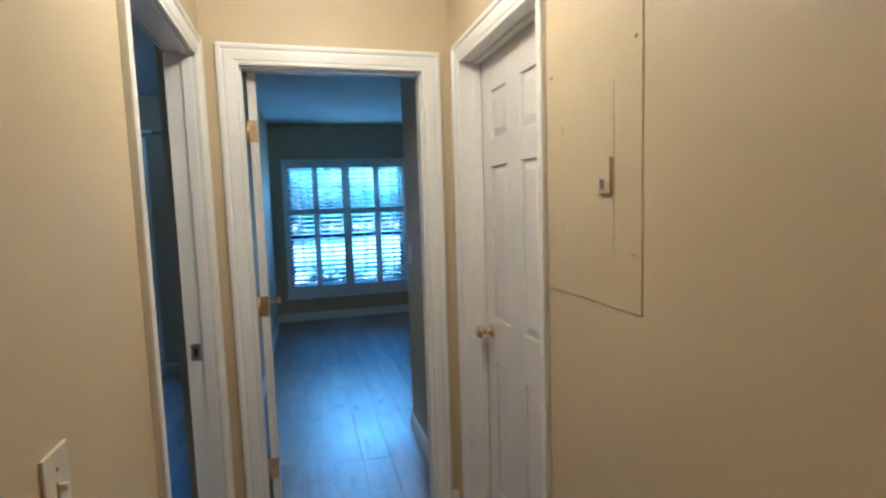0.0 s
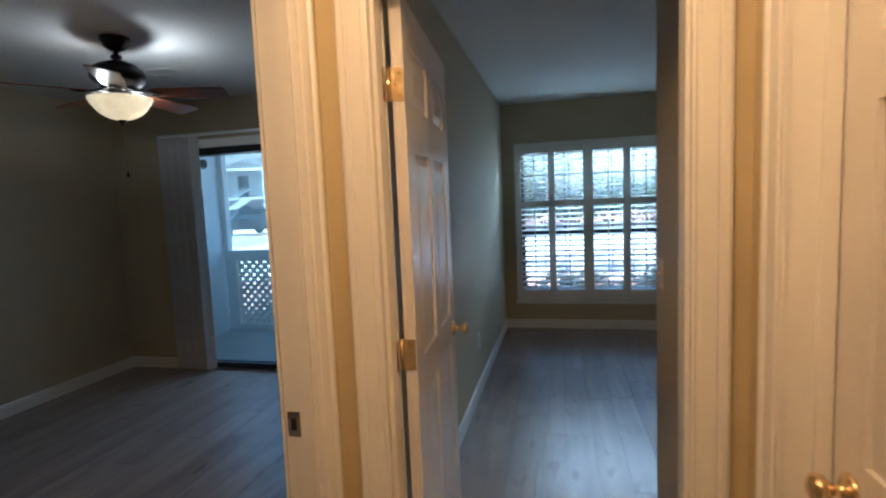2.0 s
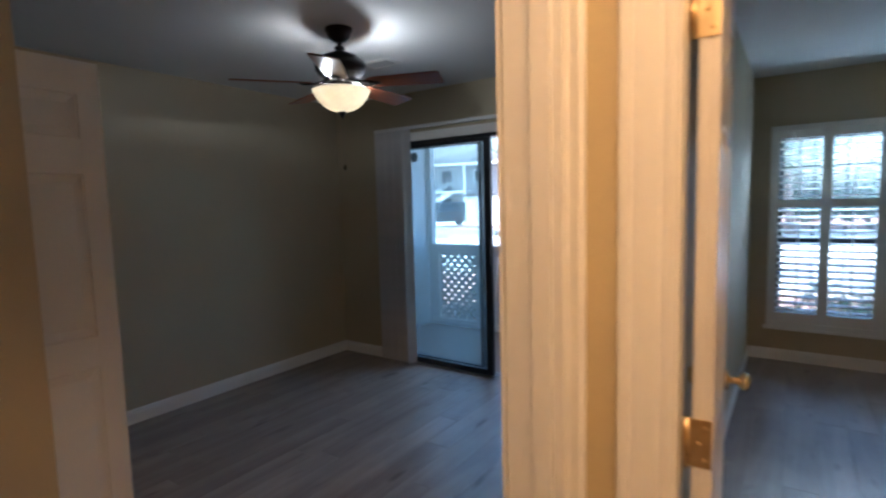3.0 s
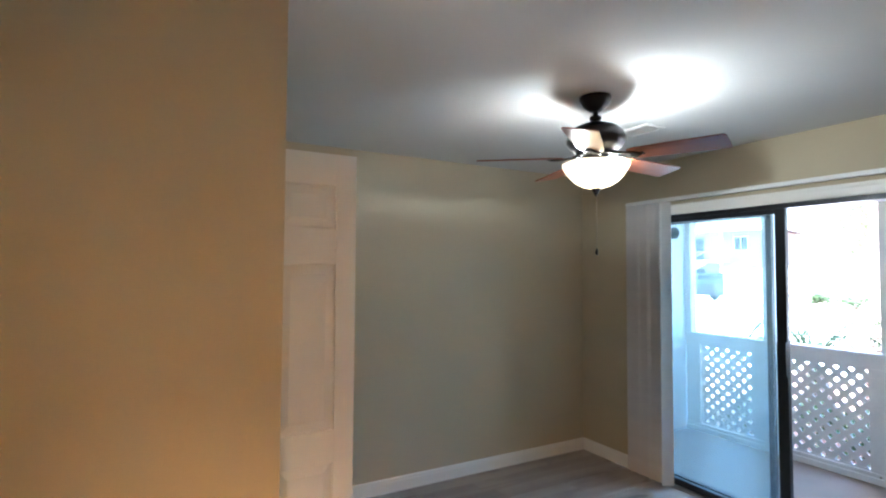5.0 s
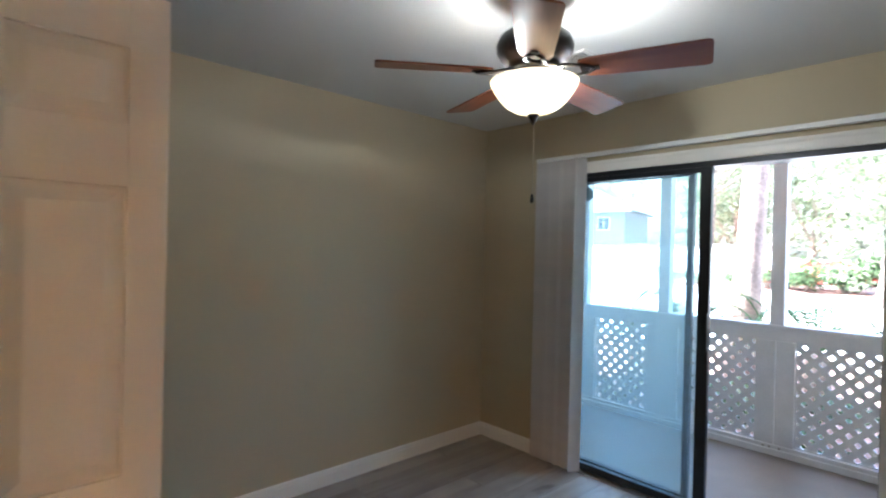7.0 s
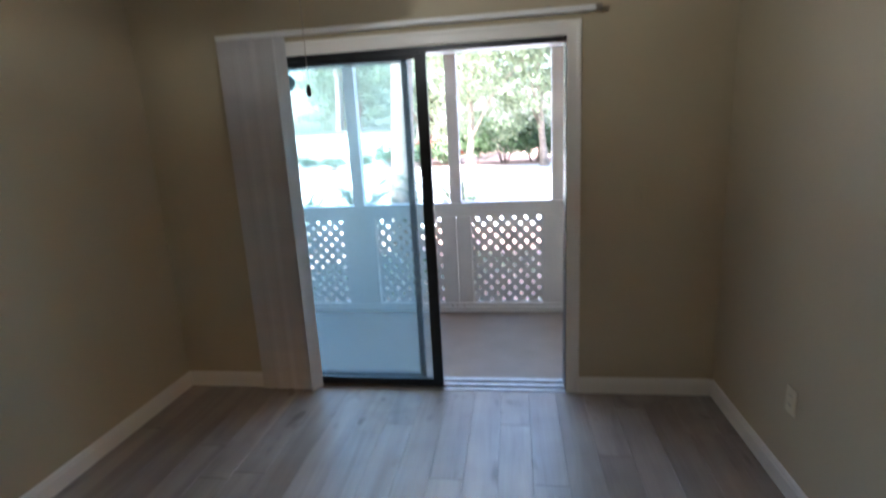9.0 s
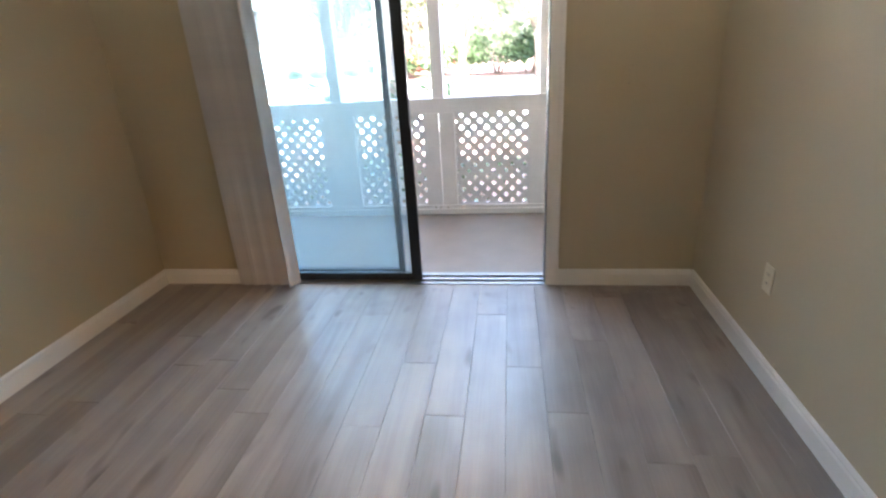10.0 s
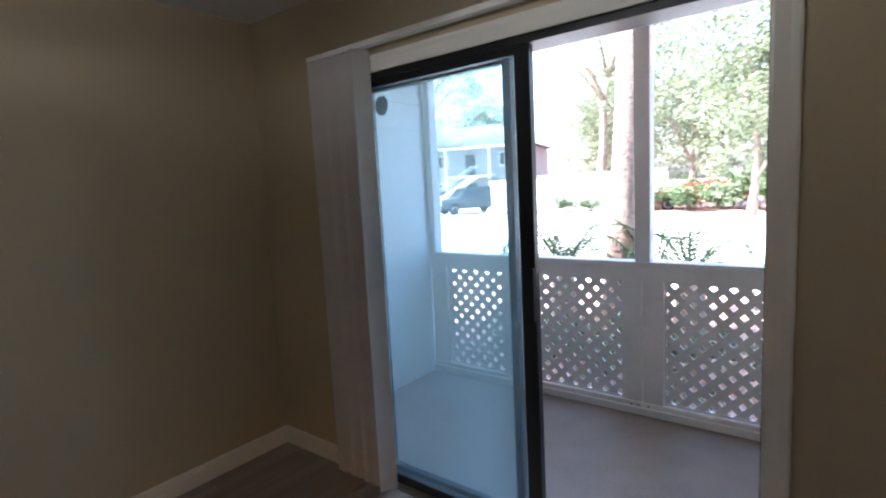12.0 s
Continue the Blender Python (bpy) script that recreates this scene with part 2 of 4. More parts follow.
vn.links.new(vm.outputs[0], vn.nodes["Material Output"].inputs[0])
BOWL = glow_material("alabaster_glass", (1.0, 0.80, 0.50), 0.08, (0.78, 0.70, 0.54))
bn = BOWL.node_tree
bt = bn.nodes.new("ShaderNodeBsdfTranslucent")
bt.inputs[0].default_value = (1.0, 0.92, 0.74, 1)
bx = bn.nodes.new("ShaderNodeMixShader")
bx.inputs[0].default_value = 0.26
bn.links.new(bn.nodes["Principled BSDF"].outputs[0], bx.inputs[1])
bn.links.new(bt.outputs[0], bx.inputs[2])
bn.links.new(bx.outputs[0], bn.nodes["Material Output"].inputs[0])
DOME = glow_material("hall_dome_glass", (1.0, 0.70, 0.40), 1.5)
GLASS = glass_material("door_glass", (0.87, 0.94, 0.955), 0.06)
CLEAR = glass_material("window_glass", (0.92, 0.96, 0.97), 0.03)
PORCHW = material("porch_paint", (0.70, 0.68, 0.69), 0.6, vary=0.05, scale=6, grain=70, bump=0.2, depth=0.002)
SIDING = material("siding_paint", (0.66, 0.66, 0.70), 0.6, vary=0.05, scale=4, grain=60, bump=0.25, depth=0.002)
SLAB = material("porch_floor", (0.23, 0.185, 0.155), 0.34, vary=0.12, scale=5, grain=80, bump=0.15, depth=0.002)
DECAL = material("grey_decal", (0.10, 0.115, 0.12), 0.5, bump=0)
# lot colour lightened to throw more daylight into the bedroom
ASPHALT = material("lot_bounce_pale", (0.50, 0.485, 0.465), 0.9, vary=0.12, scale=0.6, grain=30, bump=0.3, depth=0.01)
MULCH = material("red_mulch", (0.33, 0.19, 0.15), 0.95, vary=0.4, scale=6, grain=40, bump=0.8, depth=0.03)
BARK = material("tree_bark", (0.27, 0.20, 0.16), 0.9, vary=0.35, scale=5, grain=22, bump=0.9, depth=0.02)
LEAF = leaf_material("oak_leaf", (0.150, 0.168, 0.095))
LEAF2 = leaf_material("shrub_leaf", (0.075, 0.11, 0.045))
FROND = leaf_material("fern_leaf", (0.045, 0.085, 0.025))
STUCCO = material("white_stucco", (0.72, 0.72, 0.70), 0.9, vary=0.06, scale=1.5, grain=30, bump=0.3, depth=0.01)
HOUSEW = material("grey_siding", (0.27, 0.27, 0.275), 0.8, vary=0.06, scale=1.0, grain=20, bump=0.2, depth=0.01)
ROOFM = material("roof_shingle", (0.13, 0.12, 0.115), 0.9, vary=0.2, scale=2, grain=12, bump=0.5, depth=0.02)
PANE = material("dark_pane", (0.04, 0.05, 0.06), 0.08, vary=0.05, bump=0)
RED = material("red_car_paint", (0.45, 0.03, 0.03), 0.25, vary=0.03, bump=0, coat=0.8)
NAVY = material("dark_car_paint", (0.045, 0.055, 0.07), 0.25, vary=0.03, bump=0, coat=0.8)
RUBBER = material("tyre_rubber", (0.025, 0.025, 0.025), 0.8, bump=0)
SILVER = material("silver_rim", (0.6, 0.6, 0.62), 0.3, 0.9, bump=0)
LAMPG = material("lamp_lens", (0.75, 0.75, 0.72), 0.1, bump=0)


# ---- mesh helpers ----
def box(bm, x0, x1, y0, y1, z0, z1, bevel=0.0):
    x0, x1 = min(x0, x1), max(x0, x1)
    y0, y1 = min(y0, y1), max(y0, y1)
    z0, z1 = min(z0, z1), max(z0, z1)
    v = [bm.verts.new(p) for p in ((x0, y0, z0), (x1, y0, z0), (x1, y1, z0), (x0, y1, z0), (x0, y0, z1), (x1, y0, z1), (x1, y1, z1), (x0, y1, z1))]
    fs = [bm.faces.new([v[i] for i in q]) for q in ((3, 2, 1, 0), (4, 5, 6, 7), (0, 1, 5, 4), (1, 2, 6, 5), (2, 3, 7, 6), (3, 0, 4, 7))]
    if bevel:
        bmesh.ops.bevel(bm, geom=list({e for f in fs for e in f.edges}), offset=bevel, segments=2, affect="EDGES", profile=0.5)
    return bm


def lathe(bm, profile, place=(0, 0, 0), axis="Z", steps=32):
    """Turns (radius, height) pairs round an axis."""
    rings = []
    for r, h in profile:
        ring = []
        for k in range(steps):
            a = 2 * math.pi * k / steps
            p = (r * math.cos(a), r * math.sin(a), h)
            if axis == "X":
                p = (p[2], p[0], p[1])
            elif axis == "Y":
                p = (p[0], p[2], p[1])
            ring.append(bm.verts.new((p[0] + place[0], p[1] + place[1], p[2] + place[2])))
        rings.append(ring)
    for a, b in zip(rings, rings[1:]):
        for k in range(steps):
            f = bm.faces.new((a[k], a[(k + 1) % steps], b[(k + 1) % steps], b[k]))
            f.smooth = True
    for ring in (rings[0], rings[-1]):
        bm.faces.new(ring)
    bmesh.ops.recalc_face_normals(bm, faces=bm.faces)
    return bm


def tube(bm, points, radius, steps=10):
    """A round bar along points; radius may be one number or one per point."""
    points = [Vector(p) for p in points]
    radii = radius if isinstance(radius, (list, tuple)) else [radius] * len(points)
    rings = []
    for i, p in enumerate(points):
        d = (points[min(i + 1, len(points) - 1)] - points[max(i - 1, 0)]).normalized()
        side = d.cross(Vector((0.31, 0.95, 0.05))).normalized()
        up = side.cross(d)
        rings.append([bm.verts.new(p + radii[i] * (math.cos(2 * math.pi * k / steps) * side + math.sin(2 * math.pi * k / steps) * up)) for k in range(steps)])
    for a, b in zip(rings, rings[1:]):
        for k in range(steps):
            f = bm.faces.new((a[k], a[(k + 1) % steps], b[(k + 1) % steps], b[k]))
            f.smooth = True
    bm.faces.new(rings[0])
    bm.faces.new(rings[-1])
    bmesh.ops.recalc_face_normals(bm, faces=bm.faces)
    return bm


def mesh_of(name, bm, mat):
    me = bpy.data.meshes.new(name)
    bm.to_mesh(me)
    bm.free()
    me.materials.append(mat)
    return me


def part(name, bm, mat, parent=None, label="", m=None):
    ob = new(name, mesh_of(name, bm, mat))
    if parent is not None:
        ob.parent = parent
    if m is not None:
        ob.matrix_basis = m
    return tagged(ob, label)


def thing(name, label, category, place=(0, 0, 0), rz=0.0, group="", kind=""):
    ob = new(name)
    ob.empty_display_size = 0.1
    ob.matrix_basis = pose(*place, 0, 0, rz)
    return tagged(ob, label, category, group, kind)


def structure(name, bm, mat, label, category):
    return tagged(part(name, bm, mat), label, category, kind="structure")


def bmn():
    return bmesh.new()


# ---- plan ----
A_L, A_R, A_F, A_B = -3.859, -0.575, 4.702, 0.67
AD = -0.512
HL, HR, HE = -0.420, 0.585, 1.971
HE2 = 2.087
B_L, B_R, B_F = -0.445, 1.75, 6.414
CEIL_Z = 2.44
DH = 2.03
DA0, DA1 = 1.075, 1.846
DB0, DB1 = -0.288, 0.466
DC0, DC1 = 1.085, 1.805
SL0, SL1, SLT = -3.078, -1.398, 2.025
WX0, WX1, WZ0, WZ1 = -0.245, 1.198, 0.40, 1.97
CL_X, CL_Y = -2.048, 1.672
PW_L, PW_F = -3.92, 6.247


def wall(name, axis, p0, p1, a0, a1, openings=(), z1=CEIL_Z, mat=None, label="beige painted plaster wall", z0=-0.02):
    """A wall slab between p0 and p1 across, a0 to a1 along; axis is the way it runs. Openings: (from, to, low, high)."""
    bm = bmn()

    def piece(b0, b1, c0, c1):
        if b1 - b0 > 1e-4 and c1 - c0 > 1e-4:
            if axis == "y":
                box(bm, p0, p1, b0, b1, c0, c1)
            else:
                box(bm, b0, b1, p0, p1, c0, c1)

    at = a0
    for b0, b1, c0, c1 in sorted(openings):
        piece(at, b0, z0, z1)
        piece(b0, b1, z0, c0)
        piece(b0, b1, c1, z1)
        at = b1
    piece(at, a1, z0, z1)
    return structure(name, bm, mat or PAINT, label, "wall")


J = 0.02  # jamb boards stand inside the openings
wall("wall_hall_left", "y", AD, HL, -2.2, HE, [(DA0 - J, DA1 + J, -0.02, DH + J)], mat=HALLP)
wall("wall_between_rooms", "y", A_R, B_L, HE, B_F, z1=2.48)
wall("wall_hall_end", "x", HE, HE2, B_L, B_R + 0.12, [(DB0 - J, DB1 + J, -0.02, DH + J)], z1=2.48, mat=HALLP)
wall("wall_hall_right", "y", HR, 0.705, -2.2, HE, [(DC0 - J, DC1 + J, -0.02, DH + J)], mat=HALLP)
wall("wall_hall_back", "x", -2.32, -2.2, AD, 0.705, mat=HALLP)
wall("wall_closet_back", "y", 1.30, 1.40, 1.0, HE)
wall("wall_closet_side", "x", 1.0, 1.1, 0.705, 1.30)
wall("wall_room_b_near", "y", 0.55, 0.67, HE2, 2.90, z1=2.48)
wall("wall_room_b_return", "x", 2.78, 2.90, 0.67, B_R + 0.12, z1=2.48)
wall("wall_window", "x", B_F, B_F + 0.15, A_R, B_R + 0.12, [(WX0, WX1, WZ0, WZ1)], z1=2.48)
wall("wall_room_b_right", "y", B_R, B_R + 0.12, 2.90, B_F, z1=2.48)
wall("wall_slider", "x", A_F, A_F + 0.16, A_L - 0.12, A_R, [(SL0 - J, SL1 + J, -0.02, SLT + J)])
wall("wall_room_a_left", "y", A_L - 0.12, A_L, A_B - 0.12, A_F)
wall("wall_room_a_back", "x", A_B - 0.12, A_B, A_L, AD)
wall("wall_wardrobe_side", "y", CL_X - 0.11, CL_X, A_B, CL_Y)
wall("wall_wardrobe_front", "x", CL_Y - 0.11, CL_Y, A_L, CL_X - 0.11, [(-3.62, -2.36, -0.02, 2.05)])


def slab_of(name, x0, x1, y0, y1, z0, z1, mat, label, category):
    return structure(name, box(bmn(), x0, x1, y0, y1, z0, z1), mat, label, category)


slab_of("ceiling_room_a", A_L - 0.12, AD, A_B - 0.12, A_F + 0.16, CEIL_Z, 2.56, CEIL, "flat white painted bedroom ceiling", "ceiling")
slab_of("ceiling_hall", AD, 1.40, -2.32, HE2, CEIL_Z, 2.56, CEIL, "flat white painted hall ceiling", "ceiling")
slab_of("ceiling_room_b", AD, B_R + 0.12, HE2, B_F + 0.15, CEIL_Z + 0.04, 2.56, CEIL, "flat white painted ceiling of the far room", "ceiling")

floor_a = slab_of("floor_room_a", A_L - 0.02, A_R + 0.072, A_B - 0.02, A_F + 0.0, -0.10, -0.010, UNDER, "grey-brown wood laminate plank floor of the bedroom", "floor")
floor_hall = slab_of("floor_hall", A_R + 0.072, 1.32, -2.22, HE + 0.06, -0.10, -0.010, UNDER, "grey-brown wood laminate plank floor of the hall", "floor")
floor_b = slab_of("floor_room_b", B_L - 0.02, B_R + 0.02, HE + 0.06, B_F + 0.02, -0.10, -0.010, UNDER, "grey-brown wood laminate plank floor of the far room", "floor")

# ---- casings, jambs, baseboards ----
CASE = [(-0.006, 0.0), (-0.006, 0.0085), (0.001, 0.0105), (0.004, 0.0075), (0.010, 0.0075), (0.014, 0.0115), (0.034, 0.0135), (0.046, 0.0140), (0.049, 0.0115), (0.054, 0.0115), (0.058, 0.0185), (0.068, 0.0195), (0.075, 0.0165), (0.076, 0.0125), (0.076, 0.0)]


def casing(name, axis, plane, out, a0, a1, top, label, profile=CASE, mat=None, bottom=0.0, near=1.0):
    """Moulded trim round three sides of an opening. out: +1 or -1, the way the wall faces."""
    bm = bmn()
    rows = []
    for u, n in profile:
        s = near if u > 0 else 1.0
        line = [(a0 - u * s, bottom), (a0 - u * s, top + u), (a1 + u, top + u), (a1 + u, bottom)]
        p = plane + out * n
        rows.append([bm.verts.new((p, a, z) if axis == "y" else (a, p, z)) for a, z in line])
    for r, s in zip(rows, rows[1:]):
        for k in range(3):
            bm.faces.new((r[k], r[k + 1], s[k + 1], s[k]))
    for k in (0, 3):
        bm.faces.new([r[k] for r in rows])
    bmesh.ops.recalc_face_normals(bm, faces=bm.faces)
    return structure(name, bm, mat or TRIM, label, "door trim")


def jamb(name, axis, p0, p1, a0, a1, top, stop, label):
    """Jamb boards lining an opening, with a door stop strip from stop[0] to stop[1] across the wall."""
    ob = thing(name, label, "door frame", kind="structure")

    def b(piece, a, c, z0, z1, q0, q1):
        if axis == "y":
            part(piece, box(bmn(), q0, q1, a, c, z0, z1), TRIM, ob)
        else:
            part(piece, box(bmn(), a, c, q0, q1, z0, z1), TRIM, ob)

    e = 0.001
    b("side_jamb", a0 - J, a0, 0, top, p0 - e, p1 + e)
    b("side_jamb", a1, a1 + J, 0, top, p0 - e, p1 + e)
    b("head_jamb", a0 - J, a1 + J, top, top + J, p0 - e, p1 + e)
    s0, s1 = stop
    b("door_stop", a0, a0 + 0.011, 0, top - 0.011, s0, s1)
    b("door_stop", a1 - 0.011, a1, 0, top - 0.011, s0, s1)
    b("door_stop", a0, a1, top - 0.011, top, s0, s1)
    return ob


jamb("jamb_bedroom", "y", AD, HL, DA0, DA1, DH, (-0.462, -0.430), "white painted bedroom door jamb")
jamb("jamb_far_room", "x", HE, HE2, DB0, DB1, DH, (2.005, 2.045), "white painted door jamb of the far room")
jamb("jamb_closet", "y", HR, 0.705, DC0, DC1, DH, (0.640, 0.668), "white painted closet door jamb")
casing("trim_bedroom_hall", "y", HL, 1, DA0, DA1, DH, "white moulded casing round the bedroom doorway", near=0.78)
casing("trim_bedroom_room", "y", AD, -1, DA0, DA1, DH, "white moulded casing on the bedroom side")
casing("trim_far_room", "x", HE, -1, DB0, DB1, DH, "white moulded casing round the far room doorway")
casing("trim_far_room_back", "x", HE2, 1, DB0, DB1, DH, "white moulded casing on the far room side")
casing("trim_closet", "y", HR, -1, DC0, DC1, DH, "white moulded casing round the closet doorway", near=0.53)
SLCASE = [(-0.006, 0.0), (-0.006, 0.010), (0.004, 0.012), (0.012, 0.0115), (0.040, 0.0125), (0.050, 0.0155), (0.060, 0.0165), (0.066, 0.0145), (0.068, 0.011), (0.068, 0.0)]
casing("trim_slider", "x", A_F, -1, SL0, SL1, SLT, "white casing round the sliding glass door", SLCASE)


def baseboard(name, axis, plane, out, a0, a1):
    bm = bmn()
    prof = [(0.0, 0.0), (0.014, 0.0), (0.014, 0.072), (0.010, 0.080), (0.011, 0.088), (0.005, 0.098), (0.0, 0.1)]
    ends = []
    for a in (a0, a1):
        ends.append([bm.verts.new((plane + out * n, a, z) if axis == "y" else (a, plane + out * n, z)) for n, z in prof])
    for k in range(len(prof) - 1):
        bm.faces.new((ends[0][k], ends[0][k + 1], ends[1][k + 1], ends[1][k]))
    for e in ends:
        bm.faces.new(e)
    bmesh.ops.recalc_face_normals(bm, faces=bm.faces)
    return structure(name, bm, TRIM, "white painted wooden baseboard along the wall", "baseboard")


C = 0.077
baseboard("baseboard_a_left", "y", A_L, 1, CL_Y, A_F)
baseboard("baseboard_a_front_left", "x", A_F, -1, A_L + 0.014, SL0 - 0.069)
baseboard("baseboard_a_front_right", "x", A_F, -1, SL1 + 0.069, A_R - 0.014)
baseboard("baseboard_a_right", "y", A_R, -1, HE, A_F)
baseboard("baseboard_a_right_near", "y", AD, -1, A_B, DA0 - C)
baseboard("baseboard_wardrobe", "y", CL_X, 1, A_B, CL_Y)
baseboard("baseboard_hall_left", "y", HL, 1, -2.2, DA0 - C)
baseboard("baseboard_hall_right", "y", HR, -1, -2.2, DC0 - 0.045)
baseboard("baseboard_hall_end_right", "x", HE, -1, DB1 + C, HR - 0.014)
baseboard("baseboard_b_left", "y", B_L, 1, HE2, B_F)
baseboard("baseboard_b_window", "x", B_F, -1, B_L + 0.014, B_R)
baseboard("baseboard_b_near", "y", 0.55, -1, HE2, 2.914)
baseboard("baseboard_b_return", "x", 2.90, 1, 0.55, B_R)
baseboard("baseboard_b_right", "y", B_R, -1, 2.914, B_F - 0.014)


# ---- doors ----
ROWS3 = ((0.215, 0.865), (0.985, 1.600), (1.735, 1.895))


def door_leaf(bm, w, h, t, cols, rows, rec=0.012):
    """A moulded panel door from x 0 to w, y 0 to t: a core, proud stiles and rails, raised fields."""
    box(bm, 0.002, w - 0.002, rec, t - rec, 0.002, h - 0.002)
    xs = [0.0] + [v for c in cols for v in c] + [w]
    zs = [0.0] + [v for r in rows for v in r] + [h]
    for y0, y1, s in ((0.0, rec, 1), (t - rec, t, -1)):
        for k in range(0, len(xs), 2):
            box(bm, xs[k], xs[k + 1], y0, y1, 0, h, 0.0022)
        for c0, c1 in cols:
            for k in range(0, len(zs), 2):
                box(bm, c0 - 0.001, c1 + 0.001, y0 + (0.0004 if s > 0 else 0), y1 - (0.0004 if s < 0 else 0), zs[k], zs[k + 1], 0.0022)
            for r0, r1 in rows:
                g, h2 = 0.006, 0.036
                base, top = (rec, 0.0025) if s > 0 else (t - rec, t - 0.0025)
                lo = [bm.verts.new(p) for p in ((c0 + g, base, r0 + g), (c1 - g, base, r0 + g), (c1 - g, base, r1 - g), (c0 + g, base, r1 - g))]
                hi = [bm.verts.new(p) for p in ((c0 + h2, top, r0 + h2), (c1 - h2, top, r0 + h2), (c1 - h2, top, r1 - h2), (c0 + h2, top, r1 - h2))]
                bm.faces.new(hi)
                for k in range(4):
                    bm.faces.new((lo[k], lo[(k + 1) % 4], hi[(k + 1) % 4], hi[k]))
    bmesh.ops.recalc_face_normals(bm, faces=bm.faces)
    return bm


def two_cols(w):
    s, mid = 0.105, 0.095
    c = (w - 2 * s - mid) / 2
    return ((s, s + c), (s + c + mid, w - s))


KNOB = [(0.0, 0.0), (0.031, 0.0), (0.031, 0.004), (0.026, 0.009), (0.012, 0.011), (0.0105, 0.028), (0.014, 0.034), (0.024, 0.041), (0.0275, 0.050), (0.0265, 0.059), (0.019, 0.065), (0.0, 0.067)]


def knob(parent, x, y, z, out):
    k = part("knob", lathe(bmn(), [(max(r, 0.0005), out * h) for r, h in KNOB], (x, y, z), "Y", 24), BRASS, parent, "polished brass round door knob")
    return k


def hinge(parent, z):
    """Leaf plate on the door's edge, barrel in the gap, second plate on the jamb."""
    bm = bmn()
    box(bm, -0.0035, -0.001, 0.002, 0.037, z - 0.045, z + 0.045, 0.0008)
    box(bm, -0.040, -0.006, 0.052, 0.0545, z - 0.045, z + 0.045, 0.0008)
    tube(bm, [(-0.004, 0.043, z - 0.047), (-0.004, 0.043, z + 0.047)], 0.0058, 10)
    for dz in (-0.03, 0.0, 0.03):
        lathe(bm, [(0.004, 0.0), (0.004, -0.0015), (0.0005, -0.002)], (-0.0035, 0.017 + (0.006 if dz == 0 else -0.004), z + dz), "X", 10)
    return part("hinge", bm, BRASS, parent, "brass butt hinge")


# far room door: swung fully into the room, hinged at the jamb
WB = 0.775
door_b = thing("door_1", "white six-panel door standing open into the far room", "door", (-0.232, HE2 + 0.006, 0.008), 94, kind="structure")
part("leaf", door_leaf(bmn(), WB, DH - 0.012, 0.035, two_cols(WB), ROWS3), DOORP, door_b)
knob(door_b, WB - 0.065, 0.0, 0.915, -1)
knob(door_b, WB - 0.065, 0.035, 0.915, 1)
for hz in (1.775, 1.02, 0.28):
    hinge(door_b, hz)
part("latch_plate", box(bmn(), WB - 0.0005, WB + 0.0012, 0.006, 0.029, 0.887, 0.943, 0.0005), BRASS, door_b, "brass latch plate")

# closet door, closed, set back in its frame
WC = DC1 - DC0 - 0.006
door_c = thing("door_2", "white six-panel closet door, closed", "door", (0.672, DC1 - 0.003, 0.008), -90, kind="structure")
part("leaf", door_leaf(bmn(), WC, DH - 0.012, 0.035, ((0.103, 0.262), (0.388, 0.530)), ((0.215, 0.785), (0.968, 1.586), (1.695, 1.88))), DOORP, door_c)
knob(door_c, 0.066, 0.0, 0.905, -1)

# strike plate in the bedroom jamb
strike = tagged(part("strike_plate", box(bmn(), -0.506, -0.472, DA1 - 0.0018, DA1 + 0.001, 0.885, 0.95, 0.0006), STEEL), "worn steel strike plate set in the jamb", "strike plate")
# dark box on the plate paints the shade in the latch hole
part("latch_hole", box(bmn(), -0.496, -0.482, DA1 - 0.0026, DA1 - 0.0016, 0.902, 0.933), DARK, strike)

# bifold wardrobe door, folded open
bif = thing("bifold_door", "white panelled bifold wardrobe door folded open", "bifold door", (-2.318, 1.640, 0.012), 90, kind="structure")
BW = 0.358
part("leaf", door_leaf(bmn(), BW, 2.018, 0.030, ((0.078, BW - 0.078),), ROWS3), DOORP, bif)
part("leaf", door_leaf(bmn(), BW, 2.018, 0.030, ((0.078, BW - 0.078),), ROWS3), DOORP, bif, m=pose(0, 0.036, 0))
part("track_pin", lathe(bmn(), [(0.004, 0), (0.004, 0.03)], (0.03, 0.015, 2.0), "Z", 8), STEEL, bif)
slab_of("trim_wardrobe_track", -3.62, -2.36, CL_Y - 0.08, CL_Y - 0.05, 2.035, 2.05, TRIM, "white wardrobe door track", "track")

# bedroom door, swung into the bedroom on the near jamb
WA = DA1 - DA0 - 0.006
door_a = thing("door_3", "white six-panel bedroom door standing open", "door", (AD - 0.008, DA0 - 0.002, 0.008), 184, kind="structure")
part("leaf", door_leaf(bmn(), WA, DH - 0.012, 0.035, two_cols(WA), ROWS3), DOORP, door_a)
knob(door_a, WA - 0.065, 0.0, 0.915, -1)
knob(door_a, WA - 0.065, 0.035, 0.915, 1)
for hz in (1.775, 1.02, 0.28):
    hinge(door_a, hz)

